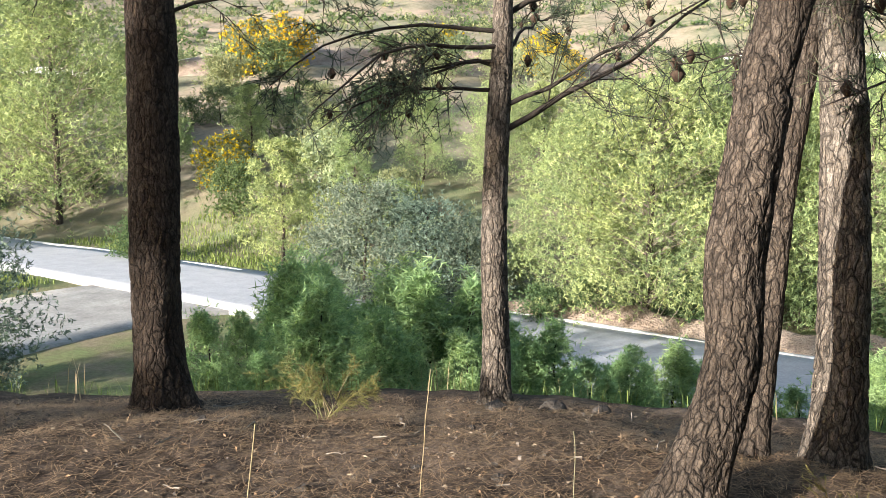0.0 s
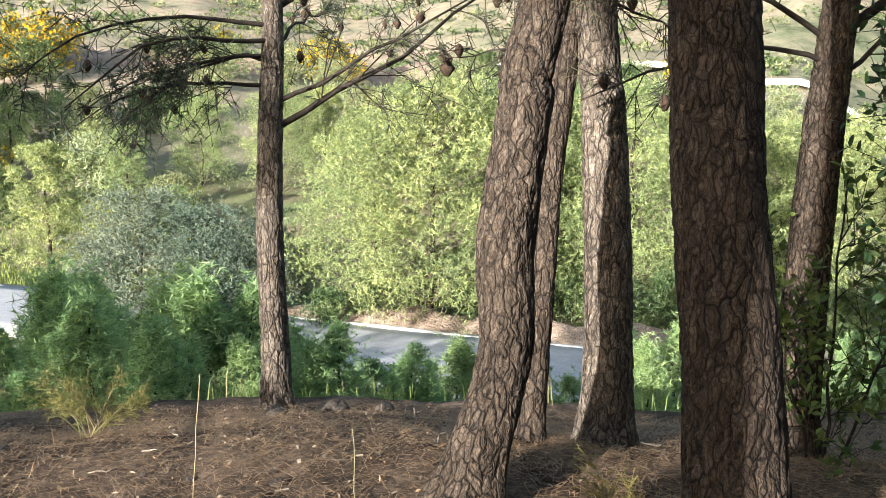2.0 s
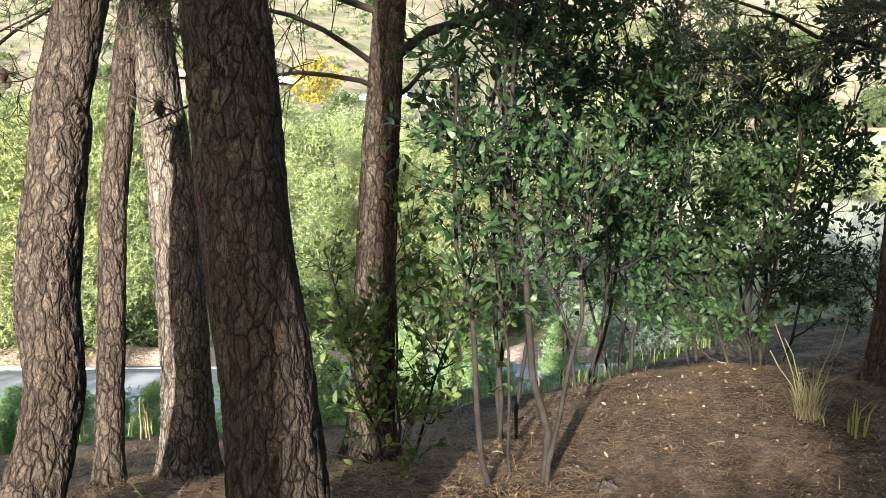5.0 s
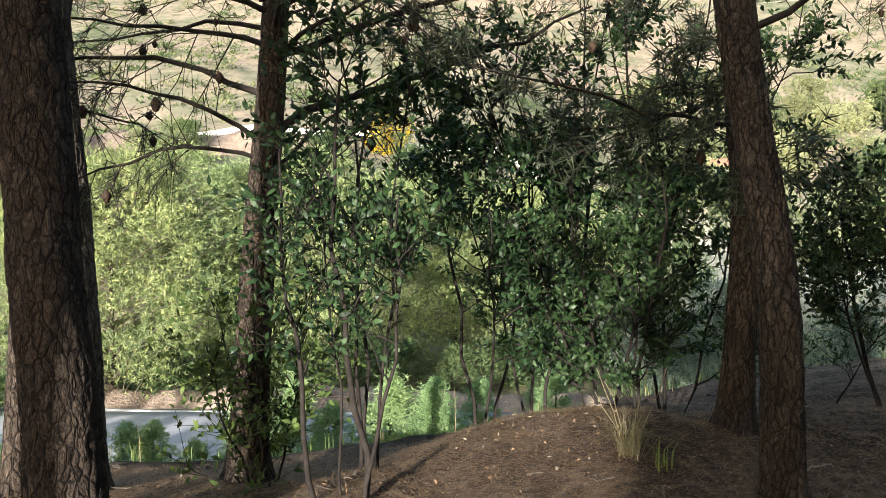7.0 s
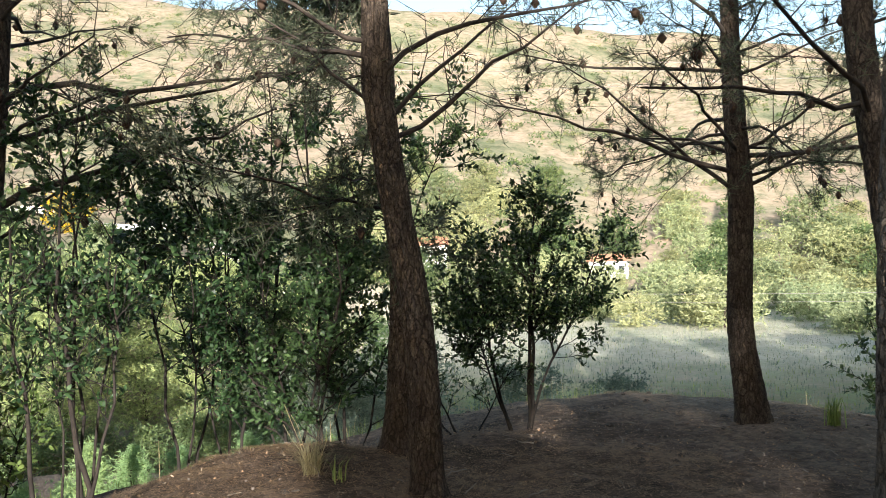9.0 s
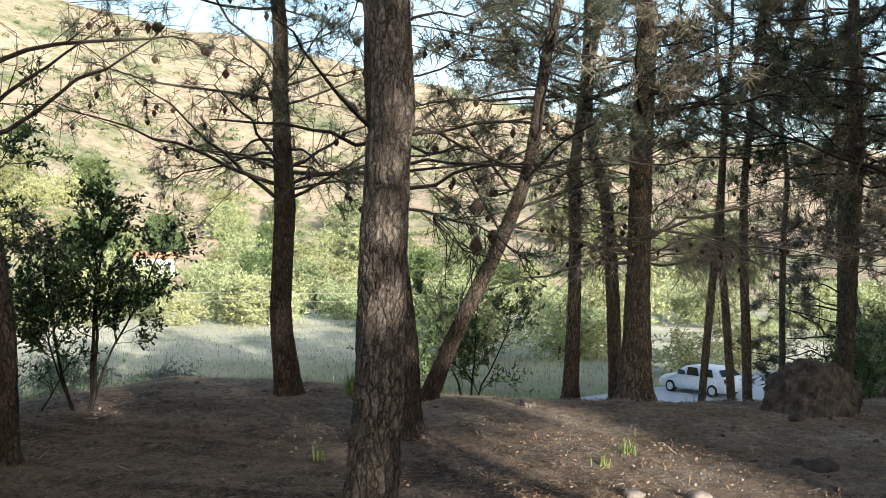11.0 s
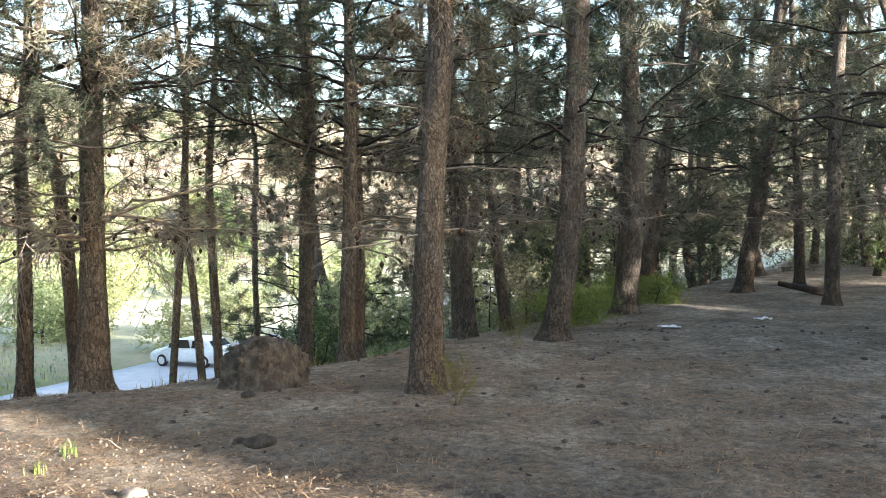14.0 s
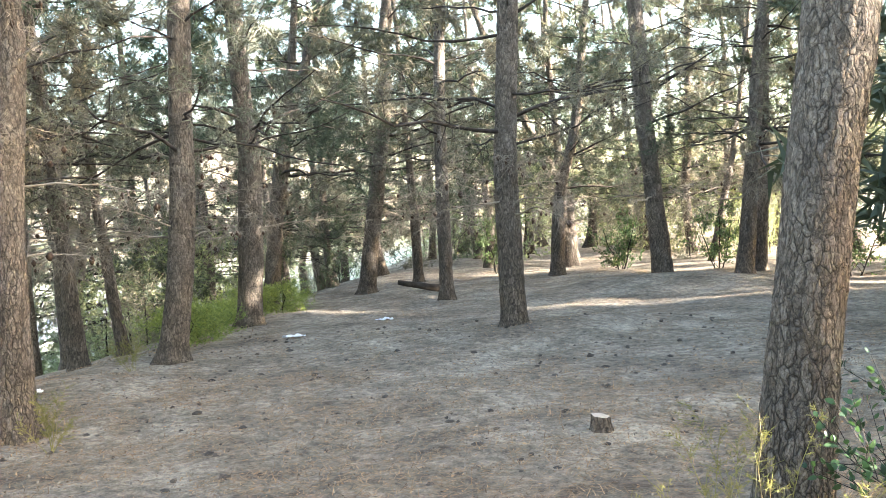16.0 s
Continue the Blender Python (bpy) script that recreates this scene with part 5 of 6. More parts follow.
def puffed_pine(name, seed, height, width, leaf, label, low=0.1, puffs=210, per=44, tuft=6, size=0.16, needle_w=0.036, trunk_r=0.11, category="tree"):
    """A pine seen from afar: a trunk with whorled limbs that carry separate cushions of needles."""
    rng = np.random.default_rng(seed)
    whole = thing(name, (0, 0, 0), label, category)
    bend = rng.normal(size=(4, 2)) * height * 0.012
    stem = np.array([[[0, 0, -0.4], [*bend[1], height * 0.33], [*bend[2], height * 0.66], [*bend[3], height * 0.97]]])
    part("trunk", mesh_of("trunk", [(*tubes(stem, np.array([[1.2, 1, 0.6, 0.12]]) * trunk_r, 8), 0)], [bark_grey], None), whole)
    q = (np.arange(puffs) + 0.5) / puffs
    q = np.clip(q ** 0.85 + rng.normal(size=puffs) * 0.02, 0, 1)
    a = np.arange(puffs) * 2.39996 + rng.normal(size=puffs) * 0.5
    prof = np.sqrt(np.clip(1 - ((q - 0.34) / 0.7) ** 2, 0.02, 1)) * (1 + 0.22 * np.sin(a * 2 + q * 7 + seed) + 0.12 * np.sin(a * 3 - q * 13 + seed))
    r = width / 2 * prof * np.where(rng.uniform(size=puffs) < 0.4, rng.uniform(0.15, 0.75, puffs), rng.uniform(0.72, 1.0, puffs))
    z = height * (low + (0.98 - low) * q)
    c = np.stack([np.cos(a) * r, np.sin(a) * r, z], -1)
    s = np.stack([0 * a, 0 * a, z - 0.55 * r], -1)
    L = grow(rng, s, unit(c - s), np.linalg.norm(c - s, axis=-1), 5, np.zeros(puffs), 0.15)
    tagged(part("branchwork", mesh_of("branchwork", [(*tubes(L, np.linspace(0.02, 0.007, 5)[None] * np.ones((puffs, 1)) * min(1.0, trunk_r * 8), 4), 0)], [dead_mat]), whole), kind="stuff")
    R = width * 0.125 * (1.2 - 0.5 * q) * rng.uniform(0.65, 1.4, puffs)
    k = unit(rng.normal(size=(puffs, per, 3)) + np.array([0, 0, 0.45]))
    at = c[:, None] + k * R[:, None, None] * np.array([1, 1, 0.85]) * rng.uniform(0.55, 1.15, (puffs, per, 1))
    way = unit(k + np.array([0, 0, 0.7]) + rng.normal(size=k.shape) * 0.4)
    v, f = tufts(rng, at.reshape(-1, 3), way.reshape(-1, 3), tuft, size, needle_w, 0.8)
    part("crown", mesh_of("crown", [(v, f, 0)], [leaf], {"tone": np.repeat(rng.uniform(0, 1, puffs), per * tuft * 3)}, smooth=False), whole)
    return whole


rng = np.random.default_rng(5)
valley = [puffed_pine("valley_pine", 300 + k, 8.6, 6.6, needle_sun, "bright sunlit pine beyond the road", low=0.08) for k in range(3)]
big = [(49.2, 34, 1.0), (53, 35.5, 1.0), (61, 37, 1.0), (15.5, 62, 1.65), (11.0, 72, 1.5), (19.5, 76, 0.9), (45.8, 35.5, 0.85), (56.8, 38, 0.92), (65, 37, 0.9), (69, 38.5, 0.85), (73, 39, 0.85), (77, 40.5, 0.8),
       (57, 46, 1.0), (40.5, 56, 0.7), (36, 58, 0.6)]
for i, (az, r, s) in enumerate(big):
    x, y = from_view(az, r)
    (first(valley[i], x, y, 0, s) if i < 3 else set_down(valley[i % 3], x, y, s, rng.uniform(0, 360)))
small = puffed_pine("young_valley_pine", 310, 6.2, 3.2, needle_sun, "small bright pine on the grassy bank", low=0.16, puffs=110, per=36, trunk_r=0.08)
first(small, *from_view(27.7, 46))
for az, r, s in [(32, 56, 0.7), (34.5, 47, 0.6), (26, 66, 0.9), (43, 60, 0.9), (30.5, 62, 0.7), (22, 68, 0.6)]:
    set_down(small, *from_view(az, r), s, rng.uniform(0, 360))
olive = cloud_plant("olive_bush", 311, 4.6, 4.6, leaf_olive, 1300, 0.13, "silvery grey-green olive bush", "bush", low=0.02, trunk_r=0.06, tuft=6, needle_w=0.04)
first(olive, *from_view(32.5, 36.5), 20, 1.0)
for az, r, s in [(36.2, 35.5, 0.9), (38.5, 36, 0.75), (10.3, 27, 0.95), (85, 36, 0.8), (80, 35, 0.7), (76, 36, 0.75), (30.5, 38, 0.6)]:
    set_down(olive, *from_view(az, r), s, rng.uniform(0, 360))
broom = cloud_plant("broom_bush", 312, 5.2, 6.0, leaf_scrub, 800, 0.3, "round green bush with yellow broom flowers", "bush", low=0.02, trunk_r=0.06, tuft=5, needle_w=0.09, flowers=900)
first(broom, *from_view(26.2, 100), 0, 1.0)
for az, r, s in [(28, 99, 0.95), (24.5, 62, 0.65), (37, 97, 0.7), (43, 96, 0.8), (44.5, 95, 0.5), (59, 60, 0.55), (64, 100, 0.8)]:
    set_down(broom, *from_view(az, r), s, rng.uniform(0, 360))
scrub = [cloud_plant("scrub_bush", 320 + k, 3.2, 4.2, [leaf_scrub, leaf_shade, leaf_pale][k], 300, 0.28, ["yellow-green scrub bush on the hillside", "dark green scrub bush on the hillside", "pale scrub tree on the hillside"][k], "bush", low=0.0, trunk_r=0.05, tuft=4, needle_w=0.09, core=0.5) for k in range(3)]
for k in range(3):
    first(scrub[k], *from_view(30 + 3 * k, 66 + 4 * k))
for az, r, s in [(37.5, 41, 0.9), (39.5, 43, 0.8), (41.5, 40, 0.7)]:
    set_down(scrub[2], *from_view(az, r), s, 60 * s)
for i in range(12):                                   # shaded shrubs under the pines beyond the road
    set_down(scrub[1], *from_view(43 + i * 2.9, 33.5 + (i % 3) * 0.6), 0.42 + 0.06 * (i % 4), i * 50)
for i in range(105):                                  # hillside above the valley pines
    az, r = rng.uniform(6, 82), 50 + 56 * rng.uniform() ** 0.8
    set_down(scrub[rng.integers(0, 3)], *from_view(az, r), rng.uniform(0.5, 1.15), rng.uniform(0, 360))
for i in range(105):                                  # trees and thicket along the far side of the field
    az = rng.uniform(78, 130)
    set_down(scrub[(0, 2, 2, 0, 1)[i % 5]], *from_view(az, rng.uniform(122, 190)), rng.uniform(0.9, 2.4), rng.uniform(0, 360))


for i in range(60):                                   # sunlit bushes on the valley floor round the field
    az = rng.uniform(86, 138)
    r = rng.uniform(88, 124) if az < 114 else rng.uniform(56, 120)
    set_down(scrub[(2, 0, 2)[i % 3]], *from_view(az, r), rng.uniform(0.7, 1.6), rng.uniform(0, 360), wide=1.2)


def far_scrub():
    """Low bushes all over the upper hillsides, too many to count."""
    rng = np.random.default_rng(91)
    n = 2600
    az, r = np.radians(rng.uniform(2, 128, n)), 112 + 280 * rng.uniform(0, 1, n)
    c = np.stack([r * np.sin(az), r * np.cos(az), 0 * r], -1)
    c[:, 2] = ground_z(c[:, 0], c[:, 1])
    size = rng.uniform(0.7, 2.4, n) * (0.7 + r / 500)
    at = np.repeat(c, 26, 0)
    k = unit(rng.normal(size=(len(at), 3)))
    k[:, 2] = np.abs(k[:, 2])
    at = at + k * np.repeat(size, 26)[:, None] * np.array([1, 1, 0.8]) * rng.uniform(0.6, 1.1, (len(at), 1))
    v, f = tufts(rng, at, unit(k + np.array([0, 0, 0.4])), 3, 0.5, 0.32, 0.7)
    half = len(f) // 2
    stuff("hillside_scrub", [(v, f[:half], 0), (v, f[half:], 1)], [leaf_scrub, leaf_shade], "low scrub dotted over the far hillside", "scrub")


# young pines on the slope below the terrace
sapling = [cloud_plant("pine_sapling", 330 + k, 2.4, 1.7, needle_young, 520, 0.13, "bright green young pine on the slope", "sapling", low=0.03, cone=True, trunk_r=0.03, tuft=7, needle_w=0.02) for k in range(3)]
kids = [(23.5, 11.5, 0.7), (25.5, 13.5, 0.85), (28.5, 12.0, 0.8), (31.5, 13.5, 1.0), (33.5, 10.8, 0.75), (36.0, 12.5, 0.9), (38.2, 10.5, 0.7), (40.5, 12.5, 0.7), (43.5, 11.5, 0.6), (45.5, 12.5, 0.7), (48, 11.5, 0.62), (50.5, 12.5, 0.6), (57, 13, 0.6), (65, 13.5, 0.7),
        (69, 12.5, 0.6), (74, 13.5, 0.7), (27, 16, 1.1), (30, 16, 1.25), (33, 16.5, 1.25), (36.5, 16, 1.15), (61, 11.0, 0.5), (78, 14.5, 0.7), (23.5, 17, 0.9), (30, 11.2, 0.7), (35, 11.4, 0.7), (26.5, 11.4, 0.6), (41, 14.5, 0.8), (47, 14.5, 0.8), (52.5, 14.5, 0.8), (60, 14.5, 0.8), (44.5, 13.8, 0.7), (49, 13.2, 0.6), (42, 11.2, 0.5), (46.5, 11, 0.45), (55, 12, 0.6), (63, 12.5, 0.7), (67, 14.5, 0.8), (72, 12, 0.6), (29.5, 14.5, 1.0), (31, 12.4, 0.9), (33, 14.5, 1.1), (35, 14.3, 1.1), (37.5, 14.5, 1.1), (39.5, 14.5, 1.0), (28, 14.5, 0.95), (34.5, 12.6, 0.9), (41.5, 13, 0.7), (38.8, 12.6, 0.85)]
for i, (az, r, s) in enumerate(kids):
    x, y = from_view(az, r)
    s *= (0.85 if az < 27.5 else 1.1) if az < 40 and r > 11 else 1.05
    (first(sapling[i], x, y, 0, s) if i < 3 else set_down(sapling[i % 3], x, y, s, rng.uniform(0, 360), wide=1.3))
for i in range(16):                                   # shaded bushes below the clearing's rim
    az = rng.uniform(66, 118)
    set_down((olive, scrub[1], sapling[0], olive)[i % 4], *from_view(az, rng.uniform(17, 34)), rng.uniform(0.3, 0.6) if i % 4 != 2 else 0.9, rng.uniform(0, 360))


# ---------------------------------------------------------------- grass, litter and stones
def scatter(n, test, box, seed):
    rng = np.random.default_rng(seed)
    p = np.stack([rng.uniform(box[0], box[1], n), rng.uniform(box[2], box[3], n)], -1)
    p = p[test(p[:, 0], p[:, 1])]
    return np.c_[p, ground_z(p[:, 0], p[:, 1])]


def off_road(p):
    """True where a place lies clear of both roads."""
    keep = np.ones(len(p), bool)
    for line, half in ((ROAD, 3.9), (SIDE, 5.4)):
        c = np.array(line, float)
        for a, b in zip(c[:-1], c[1:]):
            d = b - a
            t = np.clip(((p[:, :2] - a) @ d) / (d @ d), 0, 1)
            keep &= np.linalg.norm(p[:, :2] - a - t[:, None] * d, axis=-1) > half
    return keep


def stuff(name, pieces, mats, label, category):
    return tagged(new(name, mesh_of(name, pieces, mats, smooth=False)), label, category, kind="stuff")


far_scrub()
rng = np.random.default_rng(8)
at = scatter(44000, lambda x, y: (outside(x, y) > 0.35) & (outside(x, y) < 9) & (wave(x * 0.9, y * 0.9, 6) > -0.35), (-4, 20, -14, 16), 81)
stuff("slope_grass", [(*blades(rng, at, 0.2, 0.007, 0.9), 0)], [grass], "rough green grass on the slope below the terrace", "grass")
at = scatter(9000, lambda x, y: (outside(x, y) > 0.1) & (outside(x, y) < 3.5) & (wave(x * 1.3, y * 1.3, 9) > 0.2), (-4, 16, -12, 14), 82)
stuff("dry_slope_grass", [(*blades(rng, at, 0.36, 0.006), 0)], [straw], "tufts of dry straw-coloured grass along the terrace edge", "grass")
a, r = np.radians(rng.uniform(8, 36, 22000)), rng.uniform(35, 58, 22000)
at = np.stack([r * np.sin(a), r * np.cos(a), 0 * a], -1)
at[:, 2] = ground_z(at[:, 0], at[:, 1])
at = at[off_road(at)]
stuff("bank_grass", [(*blades(rng, at, 0.3, 0.05), 0)], [grass], "bright green grass on the bank across the road", "grass")
a, r = np.radians(rng.uniform(66, 124, 26000)), 46 + 84 * rng.uniform(0, 1, 26000) ** 1.2
at = np.stack([r * np.sin(a), r * np.cos(a), 0 * a], -1)
at[:, 2] = ground_z(at[:, 0], at[:, 1])
at = at[off_road(at)]
stuff("field_grass", [(*blades(rng, at[::2], 0.3, 0.04), 0), (*blades(rng, at[1::4], 0.28, 0.03), 1)], [leaf_olive, grass], "pale thin grass of the valley field", "grass")
near = lambda x, y: (outside(x, y) < 0.1) & (wave(x * 1.1, y * 1.1, 3) + 0.25 * np.clip(y + 6, -3, 3) > -0.25)
at = np.concatenate([scatter(150000, near, (0.6, 7.0, -3, 7.5), 83), scatter(90000, near, (2, 12.5, -9, 3), 88)])
way = unit(np.c_[rng.normal(size=(len(at), 2)), rng.normal(size=len(at)) * 0.05 + 0.015])
side = unit(np.cross(way, np.array([0, 0, 1.0]))) * 0.0018
ln = rng.uniform(0.05, 0.13, (len(at), 1))
at[:, 2] += rng.uniform(0.002, 0.022, len(at))
v = np.stack([at - side, at + side, at + way * ln], 1).reshape(-1, 3)
stuff("fallen_needles", [(v, np.arange(len(v)).reshape(-1, 3), 0)], [litter], "fallen brown pine needles strewn on the ground", "pine litter")
at = np.concatenate([scatter(50000, lambda x, y: (outside(x, y) < 0.1) & (wave(x * 1.1, y * 1.1, 11) > -0.3), (-7, 9, -24, -5), 84), scatter(60000, lambda x, y: (outside(x, y) < 0.1) & (wave(x * 1.1, y * 1.1, 12) > -0.3), (-6, 6, -12, -4), 89)])
way = unit(np.c_[rng.normal(size=(len(at), 2)), np.abs(rng.normal(size=len(at))) * 0.12])
side = unit(np.cross(way, np.array([0, 0, 1.0]))) * 0.0032
at[:, 2] += 0.006
v = np.stack([at - side, at + side, at + way * rng.uniform(0.05, 0.13, (len(at), 1))], 1).reshape(-1, 3)
stuff("path_litter", [(v, np.arange(len(v)).reshape(-1, 3), 0)], [litter], "thin litter of needles on the trodden path", "pine litter")
at = np.concatenate([scatter(7000, lambda x, y: (outside(x, y) < 0.1), (-6, 10, -18, 6), 85), scatter(9000, lambda x, y: (outside(x, y) < 0.1), (-5, 5, -13, -4), 185)])
stuff("pebbles", [(*lumps(rng, at, np.abs(rng.normal(size=len(at))) * 0.01 + 0.006, 4, 2, 0.6), 0)], [pebble], "small pale stones on the ground", "stones")
at = scatter(2000, lambda x, y: (outside(x, y) < 0.2), (-5, 12, -16, 8), 86)
stuff("clods", [(*lumps(rng, at, np.abs(rng.normal(size=len(at))) * 0.014 + 0.011, 6, 4, 0.6, 0.5), 0)], [rock], "dark clods and fallen cones on the forest floor", "clods")
r3 = np.random.default_rng(188)
at = scatter(26000, lambda x, y: (outside(x, y) < 0.1) & (wave(x * 1.3, y * 1.3, 5) > -0.5), (-6, 9, -15, 7.5), 188)
way = unit(np.c_[r3.normal(size=(len(at), 2)), np.abs(r3.normal(size=len(at))) * 0.3])
at[:, 2] += 0.006
v, f = leaves(r3, at, way, 0.03, 0.013, cheap=True)
half = len(f) // 2
stuff("bark_chips", [(v, f[:half], 0), (v, f[half:], 1)], [litter, chip], "flakes of bark and broken cone scales strewn on the ground", "bark litter")
at = scatter(520, lambda x, y: (outside(x, y) < 0.1), (0, 11, -15, 7.5), 87)
d = unit(np.c_[rng.normal(size=(len(at), 2)), np.abs(rng.normal(size=len(at))) * 0.12])
P = grow(rng, at + np.array([0, 0, 0.01]), d, rng.uniform(0.05, 0.22, len(at)), 5, np.full(len(at), 0.0), 0.3)
stuff("fallen_twigs", [(*tubes(P, rng.uniform(0.003, 0.007, (len(at), 1)) * np.linspace(1, 0.5, 5)[None], 4), 0)], [dead_mat], "fallen grey twigs", "twigs")


def tuft_plant(at, n, height, width, mat, label, seed, name="weed", category="weed", lean=0.6, seedheads=0, wide=0.03):
    rng = np.random.default_rng(seed)
    x, y = at
    whole = thing(name, (x, y, zg(x, y)), label, category, "ground plants")
    p = np.c_[rng.normal(size=(n, 2)) * wide, np.zeros(n) - 0.01]
    tagged(part("leaf_tuft", mesh_of("leaf_tuft", [(*blades(rng, p, height, width, lean), 0)], [mat], smooth=False), whole), kind="stuff")
    if seedheads:
        d = unit(np.c_[rng.normal(size=(seedheads, 2)) * 0.22, np.ones(seedheads)])
        P = grow(rng, np.zeros((seedheads, 3)), d, rng.uniform(0.8, 1.3, seedheads) * height * 1.5, 5, np.full(seedheads, -0.05), 0.1)
        for k in range(seedheads):
            part("stalk", mesh_of("stalk", [(*tubes(P[k:k + 1], np.full((1, 5), 0.0022), 4), 0)], [straw]), whole)
    return whole


tuft_plant((5.72, -0.02), 260, 0.3, 0.004, straw, "dry straw-coloured grass tuft on the earth heap", 401, "grass_tuft", "grass", 1.7, 5)
tuft_plant((5.55, -0.25), 14, 0.2, 0.012, grass, "small green shoot on bare earth", 402)


def feather_weed(at, stems, height, mat, label, seed, arch=-0.35, tilt=0.5):
    """A fine-leaved weed: arching stems, each with rows of thread-like side sprays."""
    rng = np.random.default_rng(seed)
    x, y = at
    whole = thing("feathery_weed", (x, y, zg(x, y)), label, "weed", "ground plants")
    a = rng.uniform(0, 6.28, stems)
    d = unit(np.stack([np.cos(a) * tilt, np.sin(a) * tilt, np.ones(stems)], -1) + rng.normal(size=(stems, 3)) * 0.15)
    ln = rng.uniform(0.6, 1.1, stems) * height
    P = grow(rng, np.c_[rng.normal(size=(stems, 2)) * 0.02, np.zeros(stems) - 0.01], d, ln, 8, np.full(stems, arch), 0.1)
    for k in range(stems):
        part("stalk", mesh_of("stalk", [(*tubes(P[k:k + 1], np.linspace(0.003, 0.001, 8)[None], 4), 0)], [straw if k % 4 == 0 else mat]), whole)
    s, t, u = along(rng, P, 22, 0.25, 1.0)
    S = grow(rng, s, fork(rng, t, 0.55, 0.05), rng.uniform(0.04, 0.12, len(s)), 3, np.full(len(s), -0.1), 0.2)
    s2, t2, _ = along(rng, S, 4, 0.1, 1.0)
    v, f = tufts(rng, s2, t2, 4, 0.028, 0.0022, 0.6)
    tagged(part("leaf_spray", mesh_of("leaf_spray", [(*tubes(S[:, ::2], np.full((len(S), 2), 0.0011), 3), 0), (v, f, 0)], [mat], smooth=False), whole), kind="stuff")


feather_weed((2.95, 5.02), 9, 0.55, weed, "yellowing feathery weed on the terrace", 403, -0.3, 0.7)
feather_weed((3.12, 5.2), 7, 0.62, weed, "yellowing feathery weed on the terrace", 404, -0.3, 0.7)
feather_weed((2.95, -8.5), 11, 0.62, weed, "yellow-green feathery weed beside a pine", 405, -0.15, 0.3)
feather_weed((5.0, -12.4), 11, 0.7, weed, "yellow-green feathery weed beside a pine", 406, -0.15, 0.3)
feather_weed((-2.5, -6.25), 10, 1.1, weed, "yellow-green feathery weed before a thick trunk", 407, -0.2, 0.4)
feather_weed((-2.28, -6.3), 7, 0.95, weed, "yellow-green feathery weed before a thick trunk", 408, -0.2, 0.4)
feather_weed((3.35, 2.1), 4, 0.4, weed, "thin feathery weed on the needle floor", 414, -0.1, 0.2)
tuft_plant((4.9, -3.1), 26, 0.15, 0.007, grass, "small bright green weed in the clearing", 409)
tuft_plant((4.2, -5.4), 26, 0.14, 0.008, grass, "small green weed on the forest floor", 410)
tuft_plant((3.9, -5.0), 20, 0.12, 0.007, grass, "small green weed on the forest floor", 411)
tuft_plant((7.9, -4.2), 80, 0.3, 0.012, grass, "green tuft at a dark pine's foot", 412)
for k, (x, y) in enumerate([(6.0, -15.6), (6.4, -16.0), (6.9, -17.2), (6.6, -18.0), (7.1, -18.6), (6.3, -19.0), (5.9, -18.2), (5.6, -14.6), (6.2, -17.4)]):
    turn = 37.0 * k
    if k == 0:
        clump = first(cloud_plant("leafy_weed", 360, 0.62, 1.2, grass, 210, 0.085, "bright yellow-green leafy weed on the grove's edge", "weed", low=0.0, trunk_r=0.012, tuft=6, needle_w=0.012, core=0.3), x, y, 0, 1.0)
    else:
        set_down(clump, x, y, 0.75 + 0.1 * (k % 4), turn)
for k, (x, y, h) in enumerate([(1.55, 3.2, 0.62), (2.55, 3.55, 0.55), (1.1, 2.6, 0.4), (2.9, 3.0, 0.3)]):
    whole = thing("dry_stalk", (x, y, zg(x, y)), "thin dry grass stalk standing alone", "stalk", "ground plants")
    r2 = np.random.default_rng(440 + k)
    P = grow(r2, np.zeros((1, 3)), unit(np.array([[0.12, 0.05 * k, 1.0]])), np.array([h]), 6, np.array([0.0]), 0.06)
    part("stalk", mesh_of("stalk", [(*tubes(P, np.full((1, 6), 0.0022), 4), 0)], [straw]), whole)

# undergrowth that closes the grove, and unseen bushes added at the observer's back for shade
# paler leaves put the sunlight on the far undergrowth into their colour
under = [cloud_plant("undergrowth_bush", 350 + k, 3.4, 3.8, (leaf_scrub, needle_dry, leaf_pale)[k], 190, 0.17, ("green undergrowth bush of the grove and the unseen shade hedge", "dry twiggy undergrowth bush of the grove and the unseen shade hedge", "pale green undergrowth bush of the grove and the unseen shade hedge")[k],
                     "bush", low=0.0, trunk_r=0.03, tuft=6, needle_w=0.032, core=0.8) for k in range(3)]
rng = np.random.default_rng(93)
low_spots = []
for i in range(64):
    az = rng.uniform(138, 188)
    low_spots.append((*from_view(az, rng.uniform(27, 46)), rng.uniform(0.5, 1.15)))
for i in range(14):
    low_spots.append((*from_view(rng.uniform(141, 161), rng.uniform(17, 28)), rng.uniform(0.4, 0.85)))
# unseen hedge added to block low sun, with one gap left open
low_spots += [(-12.5 - 5 * (i % 3) - rng.uniform(0, 2), -18 + i * 1.15, rng.uniform(0.8, 1.2)) for i in range(17) if not 8 < i < 11]
for i, (x, y, s) in enumerate(low_spots):
    if -9 < x < 8.2 and y > -25:
        continue
    (first(under[i], x, y, 0, s) if i < 3 else set_down(under[i % 3], x, y, s, rng.uniform(0, 360)))

